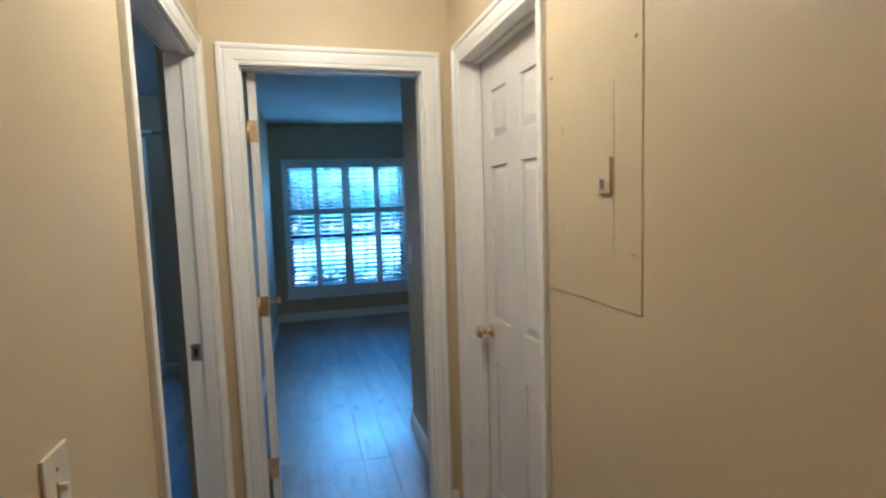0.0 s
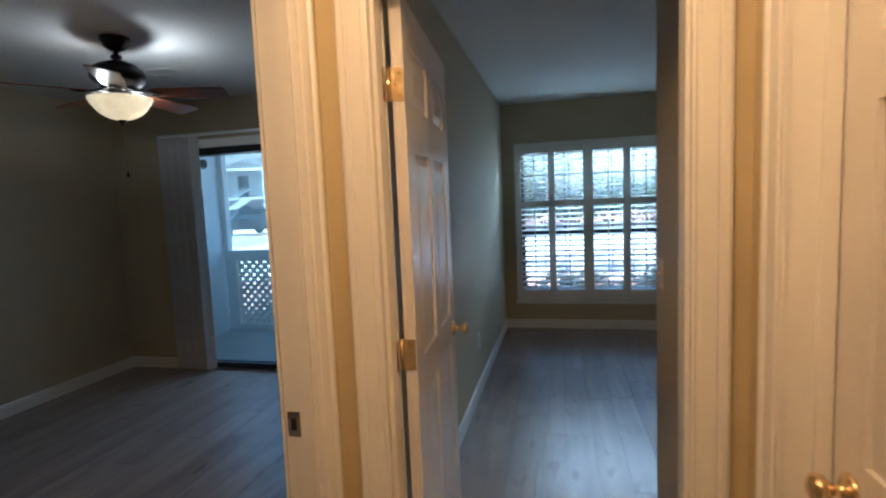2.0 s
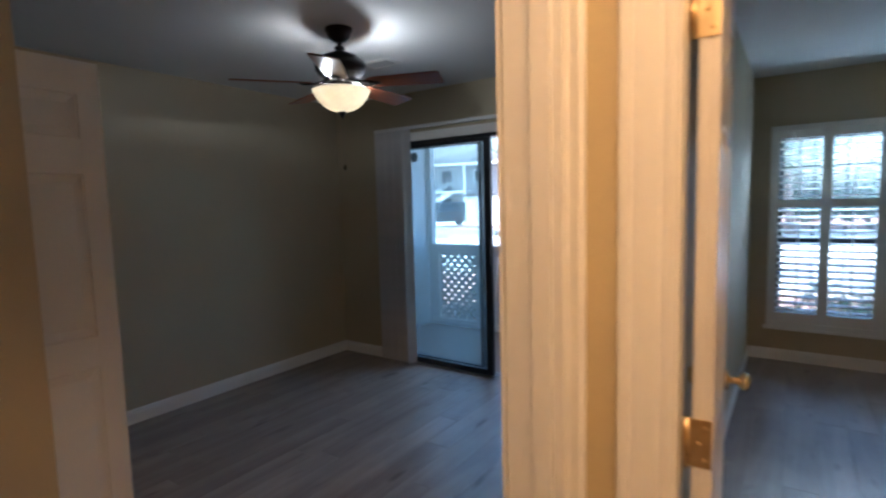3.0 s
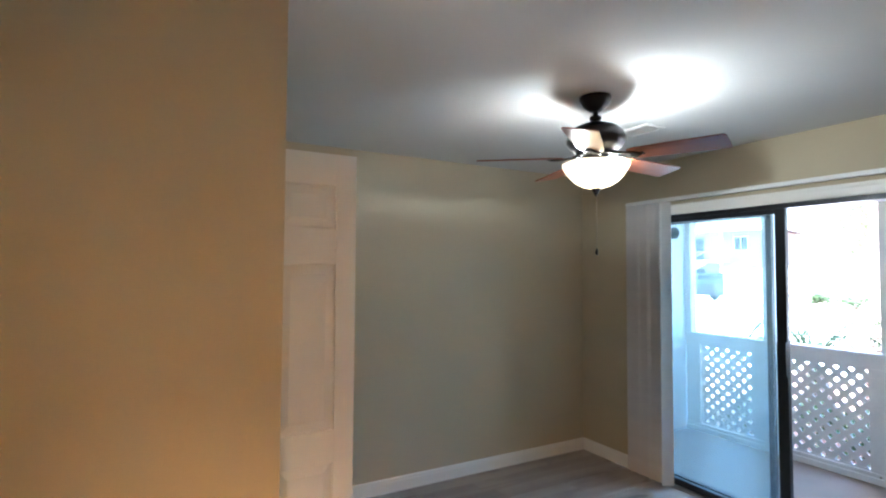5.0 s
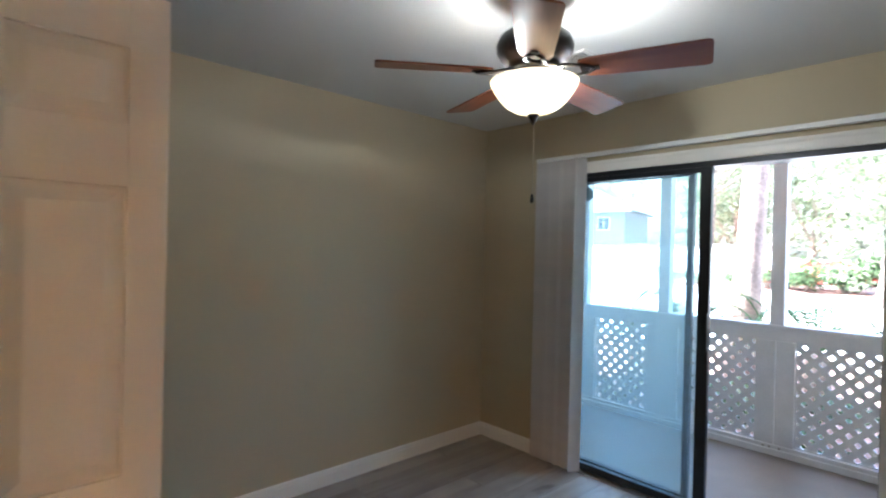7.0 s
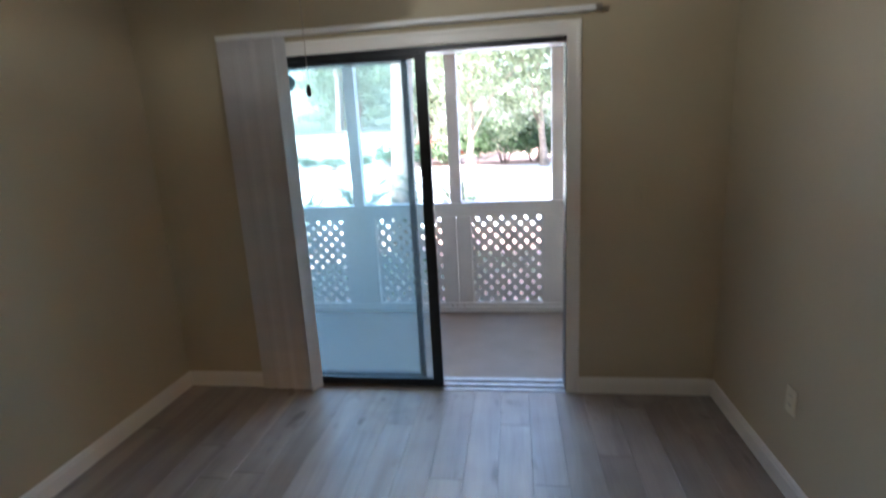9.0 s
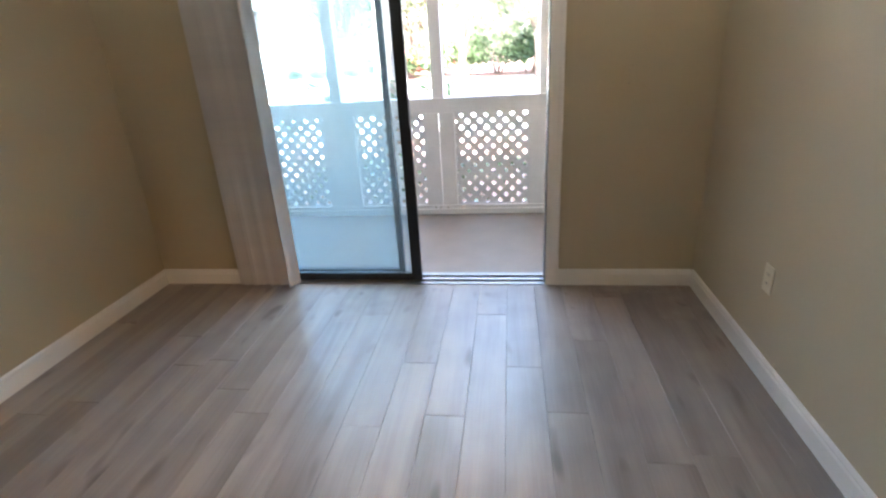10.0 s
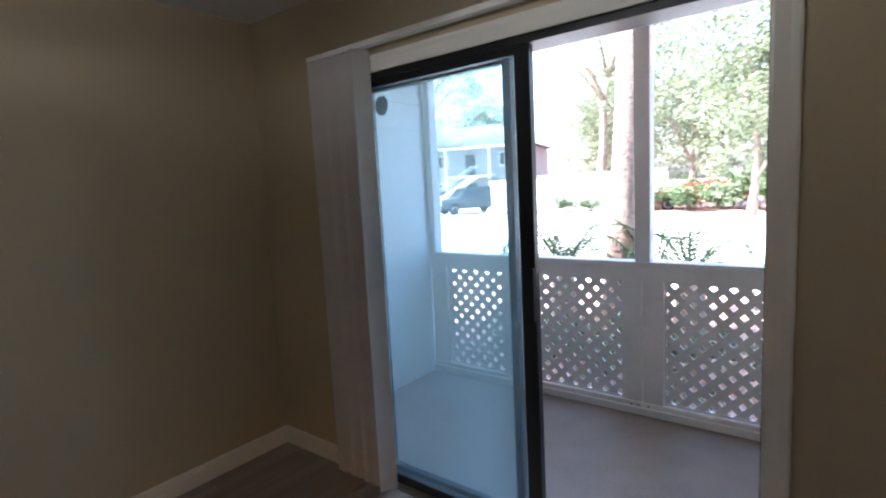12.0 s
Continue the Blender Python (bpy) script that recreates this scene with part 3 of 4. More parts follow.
# ---- hall: breaker panel, switch, ceiling lamp ----
pn = thing("breaker_panel", "flush breaker panel cover painted the beige of the hall wall", "electrical panel", (HR, 0.0, 0.0))
part("cover_plate", box(bmn(), -0.0032, 0.002, 0.640, 1.043, 1.215, 1.86, 0.002), PANELP, pn)
pdoor = part("panel_door", box(bmn(), -0.0046, -0.003, 0.733, 0.951, 1.316, 1.704, 0.0007), PANELP, pn)
bm = bmn()
box(bm, -0.012, -0.0045, 0.738, 0.750, 1.466, 1.545, 0.002)
box(bm, -0.013, -0.0045, 0.747, 0.783, 1.466, 1.508, 0.003)
part("latch", bm, PANELP, pdoor, "raised beige panel latch")
part("latch_slot", box(bmn(), -0.0140, -0.0125, 0.757, 0.772, 1.476, 1.498), STEEL, pdoor)
for zz in (1.632, 1.390):
    part("hinge_tab", box(bmn(), -0.0065, -0.003, 0.951, 0.955, zz - 0.012, zz + 0.012, 0.0008), PANELP, pdoor)
for yy, zz in ((0.663, 1.343), (0.660, 1.772), (1.016, 1.346), (1.012, 1.774)):
    part("screw", lathe(bmn(), [(0.0055, 0.0), (0.005, -0.003), (0.002, -0.0045)], (-0.004, yy, zz), "X", 12), PANELP, pn)


def wall_plate(name, label, category, place, face, slots, mat=PLATE):
    """A switch or outlet plate. face: turn about z of the plate that looks along -y."""
    ob = thing(name, label, category, place, face, group="wall switches and outlets")
    part("plate", box(bmn(), -0.036, 0.036, -0.006, 0.0, -0.058, 0.058, 0.0025), mat, ob)
    if slots == "toggle":
        bm = bmn()
        box(bm, -0.006, 0.006, -0.008, -0.005, -0.013, 0.013, 0.001)
        box(bm, -0.004, 0.004, -0.018, -0.006, -0.002, 0.009, 0.0015)
        part("toggle", bm, mat, ob)
        for z in (-0.03, 0.03):
            part("screw", lathe(bmn(), [(0.003, -0.006), (0.003, -0.0068), (0.0008, -0.0072)], (0, 0, z), "Y", 8), STEEL, ob)
    else:
        for z in (-0.020, 0.020):
            part("socket", box(bmn(), -0.015, 0.015, -0.0078, -0.0055, z - 0.013, z + 0.013, 0.002), mat, ob)
            for x in (-0.006, 0.006):
                # dark boxes on the socket paint the shade in its slots
                part("slot", box(bmn(), x - 0.001, x + 0.001, -0.0084, -0.0076, z - 0.002, z + 0.006), DARK, ob)
    return ob


wall_plate("light_switch", "ivory toggle light switch on the hall wall", "light switch", (HL, 0.566, 1.077), 90, "toggle")
wall_plate("light_switch", "beige light switch beside the sliding door", "light switch", (-1.01, A_F, 1.16), 0, "toggle", PAINT)
wall_plate("light_switch", "ivory toggle light switch on the far room wall", "light switch", (0.55, 2.80, 1.15), -90, "toggle")
wall_plate("wall_outlet", "white electrical outlet low on the bedroom wall", "outlet", (A_R, 3.905, 0.415), -90, "socket", PLATE)
wall_plate("wall_outlet", "white cable outlet low on the bedroom wall", "outlet", (A_R, 3.085, 0.400), -90, "socket", PLATE)
wall_plate("wall_outlet", "white electrical outlet low on the far room wall", "outlet", (B_L, 4.45, 0.40), 90, "socket", WHITEP)

hl = thing("ceiling_light", "frosted dome ceiling light glowing warm in the hall", "ceiling light", (HALL_LAMP[0], HALL_LAMP[1], CEIL_Z))
part("base_ring", lathe(bmn(), [(0.14, 0.0), (0.145, -0.012), (0.135, -0.022), (0.12, -0.022)], (0, 0, 0), "Z", 40), BRASS, hl)
part("dome", lathe(bmn(), [(0.13, -0.022), (0.125, -0.05), (0.10, -0.078), (0.06, -0.095), (0.002, -0.10)], (0, 0, 0), "Z", 40), DOME, hl)

# ---- far room: shutters and window ----
SY = 6.344
sh = thing("plantation_shutters", "white plantation shutters of four panels with open louvres", "shutters", (0, 0, 0))
bm = bmn()
X0, X1, Z0, Z1 = -0.305, 1.256, 0.312, 2.044
for b in ((X0, X0 + 0.038, Z0, Z1), (X1 - 0.038, X1, Z0, Z1), (X0 + 0.038, X1 - 0.038, Z1 - 0.040, Z1), (X0 + 0.038, X1 - 0.038, Z0, Z0 + 0.045)):
    box(bm, b[0], b[1], SY, B_F, b[2], b[3], 0.004)
part("outer_frame", bm, SHUT, sh)
part("sill", box(bmn(), X0 - 0.02, X1 + 0.02, SY - 0.012, B_F, Z0 - 0.022, Z0, 0.004), SHUT, sh)
part("apron", box(bmn(), X0 - 0.005, X1 + 0.005, B_F - 0.016, B_F, Z0 - 0.085, Z0 - 0.022, 0.004), PAINT, sh, "beige painted apron under the shutters")
PANELS = ((-0.239, 0.054), (0.125, 0.417), (0.523, 0.820), (0.898, 1.190))
EDGES = ((-0.266, 0.089), (0.090, 0.469), (0.471, 0.859), (0.861, 1.217))
UP, LOW = (1.420, 1.938), (0.445, 1.356)


def louvre(bm, w):
    """One elliptical blade, along x, centred."""
    n = 10
    for x in (0.0, w):
        for k in range(n):
            a = 2 * math.pi * k / n
            bm.verts.new((x, 0.031 * math.cos(a), 0.0048 * math.sin(a)))
    bm.verts.ensure_lookup_table()
    v = bm.verts
    for k in range(n):
        f = bm.faces.new((v[k], v[(k + 1) % n], v[n + (k + 1) % n], v[n + k]))
        f.smooth = True
    bm.faces.new([v[k] for k in range(n)])
    bm.faces.new([v[n + k] for k in range(n)])
    bmesh.ops.recalc_face_normals(bm, faces=bm.faces)
    return bm


BLADE_MESH = mesh_of("louvre", louvre(bmn(), 0.290), SHUT)
for (a, b), (e0, e1) in zip(PANELS, EDGES):
    bm = bmn()
    ya, yb = SY + 0.006, SY + 0.034
    box(bm, e0, a, ya, yb, Z0 + 0.047, Z1 - 0.042, 0.003)
    box(bm, b, e1, ya, yb, Z0 + 0.047, Z1 - 0.042, 0.003)
    for z0, z1 in ((Z0 + 0.047, LOW[0]), (LOW[1], UP[0]), (UP[1], Z1 - 0.042)):
        box(bm, a, b, ya + 0.0005, yb - 0.0005, z0, z1)
    pnl = part("shutter_panel", bm, SHUT, sh)
    for (z0, z1), tilt in ((UP, -4), (LOW, 14)):
        n = int(round((z1 - z0) / 0.057))
        for k in range(n):
            ob = new("louvre", BLADE_MESH)
            ob.parent = pnl
            ob.matrix_basis = pose((a + b) / 2 - 0.145, SY + 0.020, z0 + (k + 0.5) * (z1 - z0) / n, tilt + random.uniform(-2, 2))
        part("tilt_rod", box(bmn(), (a + b) / 2 - 0.006, (a + b) / 2 + 0.006, SY - 0.022, SY - 0.012, z0 + 0.03, z1 - 0.02, 0.002), SHUT, pnl)

win = thing("window_1", "white double-hung window with slim grilles behind the shutters", "window", (0, 0, 0), kind="structure")
bm = bmn()
for x0, x1, z0, z1 in ((WX0, WX0 + 0.035, WZ0, WZ1), (WX1 - 0.035, WX1, WZ0, WZ1), (WX0 + 0.035, WX1 - 0.035, WZ1 - 0.035, WZ1), (WX0 + 0.035, WX1 - 0.035, WZ0, WZ0 + 0.035), (0.447, 0.505, WZ0 + 0.035, WZ1 - 0.035)):
    box(bm, x0, x1, B_F + 0.05, B_F + 0.11, z0, z1)
part("window_frame", bm, FRAME, win)
for x0, x1 in ((WX0 + 0.035, 0.447), (0.505, WX1 - 0.035)):
    bm = bmn()
    box(bm, x0, x1, B_F + 0.06, B_F + 0.10, 1.045, 1.085)
    part("meeting_rail", bm, FRAME, win)
    bm = bmn()
    for k in (1, 2):
        x = x0 + (x1 - x0) * k / 3
        box(bm, x - 0.006, x + 0.006, B_F + 0.072, B_F + 0.082, WZ0 + 0.035, WZ1 - 0.035)
    for z in (0.74, 1.70):
        box(bm, x0, x1, B_F + 0.0725, B_F + 0.0815, z - 0.006, z + 0.006)
    part("grille", bm, FRAME, win)
    p = part("pane", box(bmn(), x0, x1, B_F + 0.084, B_F + 0.088, WZ0 + 0.035, WZ1 - 0.035), CLEAR, win)
    p.visible_shadow = False

# ---- bedroom: sliding door ----
sd = thing("sliding_door", "dark bronze sliding glass door slid half open", "sliding door", (0, 0, 0), kind="structure")
bm = bmn()
box(bm, SL0, SL1, 4.712, 4.85, SLT - 0.035, SLT)
box(bm, SL0 - 0.018, SL0 + 0.002, 4.712, 4.85, 0.0, SLT - 0.035)
box(bm, SL1 - 0.010, SL1, 4.712, 4.85, 0.0, SLT - 0.035)
part("door_frame", bm, FRAME, sd)
bm = bmn()
box(bm, SL0, SL1, 4.700, 4.86, -0.03, 0.004)
box(bm, SL0, SL1, 4.733, 4.739, 0.004, 0.015)
box(bm, SL0, SL1, 4.797, 4.803, 0.004, 0.015)
part("track", bm, TRACK, sd, "grey aluminium floor track")
part("threshold", box(bmn(), SL0, SL1, 4.690, 4.700, -0.008, 0.006, 0.002), TRACK, sd, "worn metal threshold strip")


def sash(name, x0, x1, y, top, stile_l, stile_r, label):
    bm = bmn()
    z0, z1 = 0.016, top
    box(bm, x0, x0 + stile_l, y - 0.017, y + 0.017, z0, z1, 0.002)
    box(bm, x1 - stile_r, x1, y - 0.017, y + 0.017, z0, z1, 0.002)
    box(bm, x0 + stile_l, x1 - stile_r, y - 0.016, y + 0.016, z1 - 0.035, z1)
    box(bm, x0 + stile_l, x1 - stile_r, y - 0.016, y + 0.016, z0, z0 + 0.045)
    fr = part(name, bm, FRAME, sd, label)
    g = part("pane", box(bmn(), x0 + stile_l, x1 - stile_r, y - 0.003, y + 0.003, z0 + 0.045, z1 - 0.035), GLASS, fr)
    g.visible_shadow = False
    return fr


sash("sliding_sash", SL0 + 0.024, -2.152, 4.736, 1.995, 0.030, 0.062, "dark sliding sash")
sash("fixed_sash", SL0 + 0.003, -2.270, 4.800, 1.990, 0.022, 0.036, "dark fixed sash")
bm = bmn()
box(bm, -2.166, -2.152, 4.700, 4.719, 0.95, 1.16, 0.004)
part("pull_handle", bm, FRAME, sd)
bm = bmn()
ring = [bm.verts.new((0.044 * math.cos(math.pi / 8 + k * math.pi / 4), 0, 0.048 * math.sin(math.pi / 8 + k * math.pi / 4))) for k in range(8)]
bm.faces.new(ring)
ext = bmesh.ops.extrude_face_region(bm, geom=bm.faces[:])
for v in ext["geom"]:
    if isinstance(v, bmesh.types.BMVert):
        v.co.y += 0.0012
bmesh.ops.recalc_face_normals(bm, faces=bm.faces)
tagged(part("window_sticker", bm, DECAL, m=pose(-2.980, 4.7957, 1.888)), "grey octagonal sticker on the door glass", "sticker")

# vertical blinds, drawn aside
bl = thing("vertical_blinds", "grey fabric vertical blinds stacked open beside the glass door", "blinds", (0, 0, 0))
part("headrail", box(bmn(), -3.305, -1.271, 4.628, 4.668, 2.116, 2.142, 0.003), SHUT, bl, "white headrail")
for x in (-3.1, -2.3, -1.5):
    part("bracket", box(bmn(), x - 0.012, x + 0.012, 4.622, A_F, 2.142, 2.148, 0.001), STEEL, bl)
part("end_cap", box(bmn(), -1.271, -1.240, 4.626, 4.670, 2.114, 2.144, 0.003), STEEL, bl)
bm = bmn()
n = 8
pts = [(-0.0445 + 0.089 * k / n, 0.003 * math.sin(math.pi * k / n)) for k in range(n + 1)]
rim = pts + [(x, y + 0.0022) for x, y in reversed(pts)]
lo = [bm.verts.new((x, y, 0.02)) for x, y in rim]
hi = [bm.verts.new((x, y, 2.114)) for x, y in rim]
for k in range(len(rim)):
    bm.faces.new((lo[k], lo[(k + 1) % len(rim)], hi[(k + 1) % len(rim)], hi[k]))
bm.faces.new(lo)
bm.faces.new(hi)
bmesh.ops.recalc_face_normals(bm, faces=bm.faces)
VANE_MESH = mesh_of("vane", bm, VANE)
for k in range(17):
    ob = new("vane", VANE_MESH)
    ob.parent = bl
    ob.matrix_basis = pose(-3.262 + k * 0.0185, 4.648 + 0.006 * math.sin(k * 2.1), 0, 0, 0, 23 + 4.5 * math.sin(k * 1.3) + random.uniform(-3, 3))
ob = new("vane", VANE_MESH)
ob.parent = bl
ob.matrix_basis = pose(-2.945, 4.640, 0, 0, 0, 62)
bm = bmn()
tube(bm, [(-2.958, 4.612, 2.10), (-2.962, 4.606, 1.4), (-2.960, 4.604, 0.95)], 0.0016, 6)
part("cord", bm, WHITEP, bl)

# ---- ceiling fan ----
fan = thing("ceiling_fan", "bronze five-blade ceiling fan with a lit alabaster bowl", "ceiling fan", (FAN[0], FAN[1], 0))
part("canopy", lathe(bmn(), [(0.076, 2.44), (0.076, 2.425), (0.066, 2.412), (0.060, 2.395), (0.036, 2.375), (0.022, 2.366)], (0, 0, 0), "Z", 36), BRONZE, fan)
part("downrod", lathe(bmn(), [(0.013, 2.372), (0.013, 2.35), (0.026, 2.345), (0.030, 2.335), (0.026, 2.325), (0.014, 2.320), (0.014, 2.300)], (0, 0, 0), "Z", 24), BRONZE, fan)
part("motor_housing", lathe(bmn(), [(0.030, 2.312), (0.060, 2.306), (0.098, 2.290), (0.128, 2.268), (0.140, 2.240), (0.138, 2.215), (0.122, 2.190), (0.098, 2.176), (0.090, 2.160), (0.094, 2.150), (0.080, 2.146)], (0, 0, 0), "Z", 48), BRONZE, fan)
part("light_collar", lathe(bmn(), [(0.070, 2.147), (0.074, 2.140), (0.060, 2.128), (0.050, 2.118)], (0, 0, 0), "Z", 32), BRONZE, fan)
part("light_bowl", lathe(bmn(), [(0.150, 2.112), (0.160, 2.108), (0.158, 2.100), (0.148, 2.080), (0.130, 2.052), (0.104, 2.024), (0.072, 2.004), (0.036, 1.993), (0.012, 1.990), (0.0118, 1.994), (0.036, 1.998), (0.070, 2.009), (0.100, 2.029), (0.125, 2.056), (0.143, 2.083), (0.150, 2.110)], (0, 0, 0), "Z", 48), BOWL, fan, "glowing cream alabaster glass bowl")
part("finial", lathe(bmn(), [(0.020, 1.992), (0.021, 1.984), (0.014, 1.976), (0.010, 1.966), (0.004, 1.956), (0.001, 1.952)], (0, 0, 0), "Z", 20), BRONZE, fan)
bm = bmn()
tube(bm, [(0.004, 0, 1.955), (0.005, 0, 1.80), (0.003, 0, 1.70)], 0.0011, 6)
chain = part("pull_chain", bm, STEEL, fan)
part("chain_knob", lathe(bmn(), [(0.001, 1.704), (0.005, 1.698), (0.0075, 1.682), (0.006, 1.672), (0.001, 1.668)], (0.003, 0, 0), "Z", 14), BRONZE, chain)


def fan_blade():
    bm = bmn()
    outline = [(0.165, -0.045), (0.20, -0.058), (0.36, -0.066), (0.50, -0.070), (0.563, -0.072), (0.575, -0.065), (0.578, -0.054), (0.578, 0.054), (0.575, 0.065), (0.563, 0.072), (0.50, 0.070), (0.36, 0.066), (0.20, 0.058), (0.165, 0.045)]
    f = bm.faces.new([bm.verts.new((x, y, 0.0)) for x, y in outline])
    ext = bmesh.ops.extrude_face_region(bm, geom=[f])
    for v in ext["geom"]:
        if isinstance(v, bmesh.types.BMVert):
            v.co.z += 0.006
    bmesh.ops.recalc_face_normals(bm, faces=bm.faces)
    return bm


def blade_iron():
    bm = bmn()
    for s in (-1, 1):
        tube(bm, [(0.085, 0.012 * s, 0.012), (0.115, 0.030 * s, 0.004), (0.150, 0.034 * s, -0.003), (0.190, 0.024 * s, -0.005), (0.215, 0.004 * s, -0.005)], [0.007, 0.0065, 0.006, 0.006, 0.006], 8)
    box(bm, 0.075, 0.105, -0.020, 0.020, 0.004, 0.018, 0.003)
    box(bm, 0.168, 0.232, -0.014, 0.014, -0.006, -0.001, 0.002)
    return bm


BLM, IRM = mesh_of("blade", fan_blade(), BLADE), mesh_of("blade_iron", blade_iron(), BRONZE)
for k in range(5):
    turn = pose(0, 0, 2.140, 0, 0, 20 + 72 * k)
    b = new("blade", BLM)
    b.parent, b.matrix_basis = fan, turn @ pose(0, 0, 0, -11, 1.0, 0)
    i = new("blade_iron", IRM)
    i.parent, i.matrix_basis = b, pose(0, 0, 0)

vent = thing("ceiling_vent", "white slatted air register in the bedroom ceiling", "air vent", (-2.50, 3.83, CEIL_Z))
bm = bmn()
for b in ((-0.118, 0.118, -0.078, -0.060), (-0.118, 0.118, 0.060, 0.078), (-0.118, -0.100, -0.060, 0.060), (0.100, 0.118, -0.060, 0.060)):
    box(bm, *b, -0.008, 0.0)
part("frame", bm, WHITEP, vent)
# dark sheet behind the slats paints the shade of the duct
part("duct_shade", box(bmn(), -0.100, 0.100, -0.060, 0.060, -0.002, 0.0), DARK, vent)
SLATM = mesh_of("slat", box(bmn(), -0.100, 0.100, -0.007, 0.007, -0.0008, 0.0008), WHITEP)
for k in range(7):
    s = new("slat", SLATM)
    s.parent, s.matrix_basis = vent, pose(0, -0.051 + 0.017 * k, -0.007, 38)

# ---- porch ----
PZ = -0.05
slab_of("floor_porch", PW_L, A_R, A_F + 0.16, PW_F + 0.12, PZ - 0.15, PZ, SLAB, "smooth grey-brown porch floor", "porch floor")
slab_of("ceiling_porch", PW_L - 0.12, A_R, A_F + 0.16, PW_F + 0.35, 2.52, 2.60, PORCHW, "white painted porch ceiling", "porch ceiling")
slab_of("trim_porch_header", PW_L, A_R, PW_F - 0.02, PW_F + 0.10, 2.40, 2.52, PORCHW, "white porch header beam", "beam")
wl = wall("wall_porch_left", "y", PW_L - 0.12, PW_L - 0.018, A_F + 0.16, PW_F + 0.12, z1=2.52, mat=SIDING, label="white horizontal lap siding at the porch end", z0=-0.2)
for k in range(13):
    z = PZ + 0.2 * k
    bm = bmn()
    v = [bm.verts.new(p) for p in ((PW_L - 0.018, 0, z), (PW_L + 0.008, 0, z), (PW_L - 0.004, 0, z + 0.2), (PW_L - 0.018, 0, z + 0.2))]
    f = bm.faces.new(v)
    ext = bmesh.ops.extrude_face_region(bm, geom=[f])
    for u in ext["geom"]:
        if isinstance(u, bmesh.types.BMVert):
            u.co.y += PW_F - A_F - 0.16 - 0.05
    for u in bm.verts:
        u.co.y += A_F + 0.161
    bmesh.ops.recalc_face_normals(bm, faces=bm.faces)
    part("siding_board", bm, SIDING, wl)

rl = thing("porch_railing", "white porch half wall with lattice panels and tall posts", "porch railing", (0, 0, 0))
part("top_rail", box(bmn(), PW_L, A_R, PW_F - 0.012, PW_F + 0.10, 0.925, 0.957, 0.004), PORCHW, rl)
part("upper_board", box(bmn(), PW_L, A_R, PW_F, PW_F + 0.03, 0.835, 0.925, 0.002), PORCHW, rl)
part("bottom_board", box(bmn(), PW_L, A_R, PW_F - 0.006, PW_F + 0.03, PZ, 0.03, 0.003), PORCHW, rl)
part("base_strip", box(bmn(), PW_L, A_R, PW_F - 0.022, PW_F - 0.006, PZ, PZ + 0.05, 0.004), PORCHW, rl)
for x0, x1 in ((-2.248, -2.152), (-3.132, -3.034), (-1.368, -1.272), (PW_L, PW_L + 0.06), (A_R - 0.06, A_R)):
    part("post", box(bmn(), x0, x1, PW_F + 0.005, PW_F + 0.095, 0.957, 2.40, 0.004), PORCHW, rl)
for x0, x1 in ((PW_L, -3.766), (-3.236, -2.945), (-2.335, -2.204), (-2.200, -2.073), (-1.450, -1.190), (-0.66, A_R)):
    part("board", box(bmn(), x0, x1, PW_F + 0.0005, PW_F + 0.028, 0.03, 0.835, 0.003), PORCHW, rl)
for x in (-2.268, -2.225, -2.16):
    part("bolt", lathe(bmn(), [(0.009, 0.0), (0.009, -0.006), (0.004, -0.008)], (x, PW_F - 0.0062, 0.012), "Y", 8), STEEL, rl)


def clip(px, pz, d, x0, x1, z0, z1):
    lo, hi = -9.0, 9.0
    for p, k, a, b in ((px, d[0], x0, x1), (pz, d[1], z0, z1)):
        s, e = sorted(((a - p) / k, (b - p) / k))
        lo, hi = max(lo, s), min(hi, e)
    return lo, hi


SLAT_CACHE = {}
for x0, x1 in ((-3.766, -3.236), (-2.945, -2.335), (-2.073, -1.450), (-1.190, -0.66)):
    z0, z1 = 0.030, 0.835
    bm = bmn()
    for b in ((x0, x1, z0, z0 + 0.012), (x0, x1, z1 - 0.012, z1), (x0, x0 + 0.010, z0 + 0.012, z1 - 0.012), (x1 - 0.010, x1, z0 + 0.012, z1 - 0.012)):
        box(bm, b[0], b[1], PW_F + 0.028, PW_F + 0.050, b[2], b[3])
    lat = part("lattice", bm, PORCHW, rl, "white diagonal lattice panel")
    for s, yy in ((1, PW_F + 0.036), (-1, PW_F + 0.043)):
        d = (math.cos(radians(45)), s * math.sin(radians(45)))
        c = x0 - (z1 - z0) if s > 0 else x0
        end = x1 if s > 0 else x1 + (z1 - z0)
        c += 0.03
        while c < end:
            lo, hi = clip(c, z0, d, x0, x1, z0, z1)
            if hi - lo > 0.04:
                key = round(hi - lo + 0.02, 2)
                if key not in SLAT_CACHE:
                    SLAT_CACHE[key] = mesh_of("slat", box(bmn(), -key / 2, key / 2, -0.0033, 0.0033, -0.0215, 0.0215), PORCHW)
                mid = (lo + hi) / 2
                sl = new("slat", SLAT_CACHE[key])
                sl.parent = lat
                sl.matrix_basis = pose(c + d[0] * mid, yy, z0 + d[1] * mid, 0, -45 * s, 0)
            c += 0.107

# ---- outdoors ----
# unseen block added above the house to keep the porch side in shade
slab_of("wall_sun_block", -7.0, 5.0, -2.4, PW_F + 0.36, 2.62, 5.6, SIDING, "unseen sided block added above the house to shade the porch", "wall")

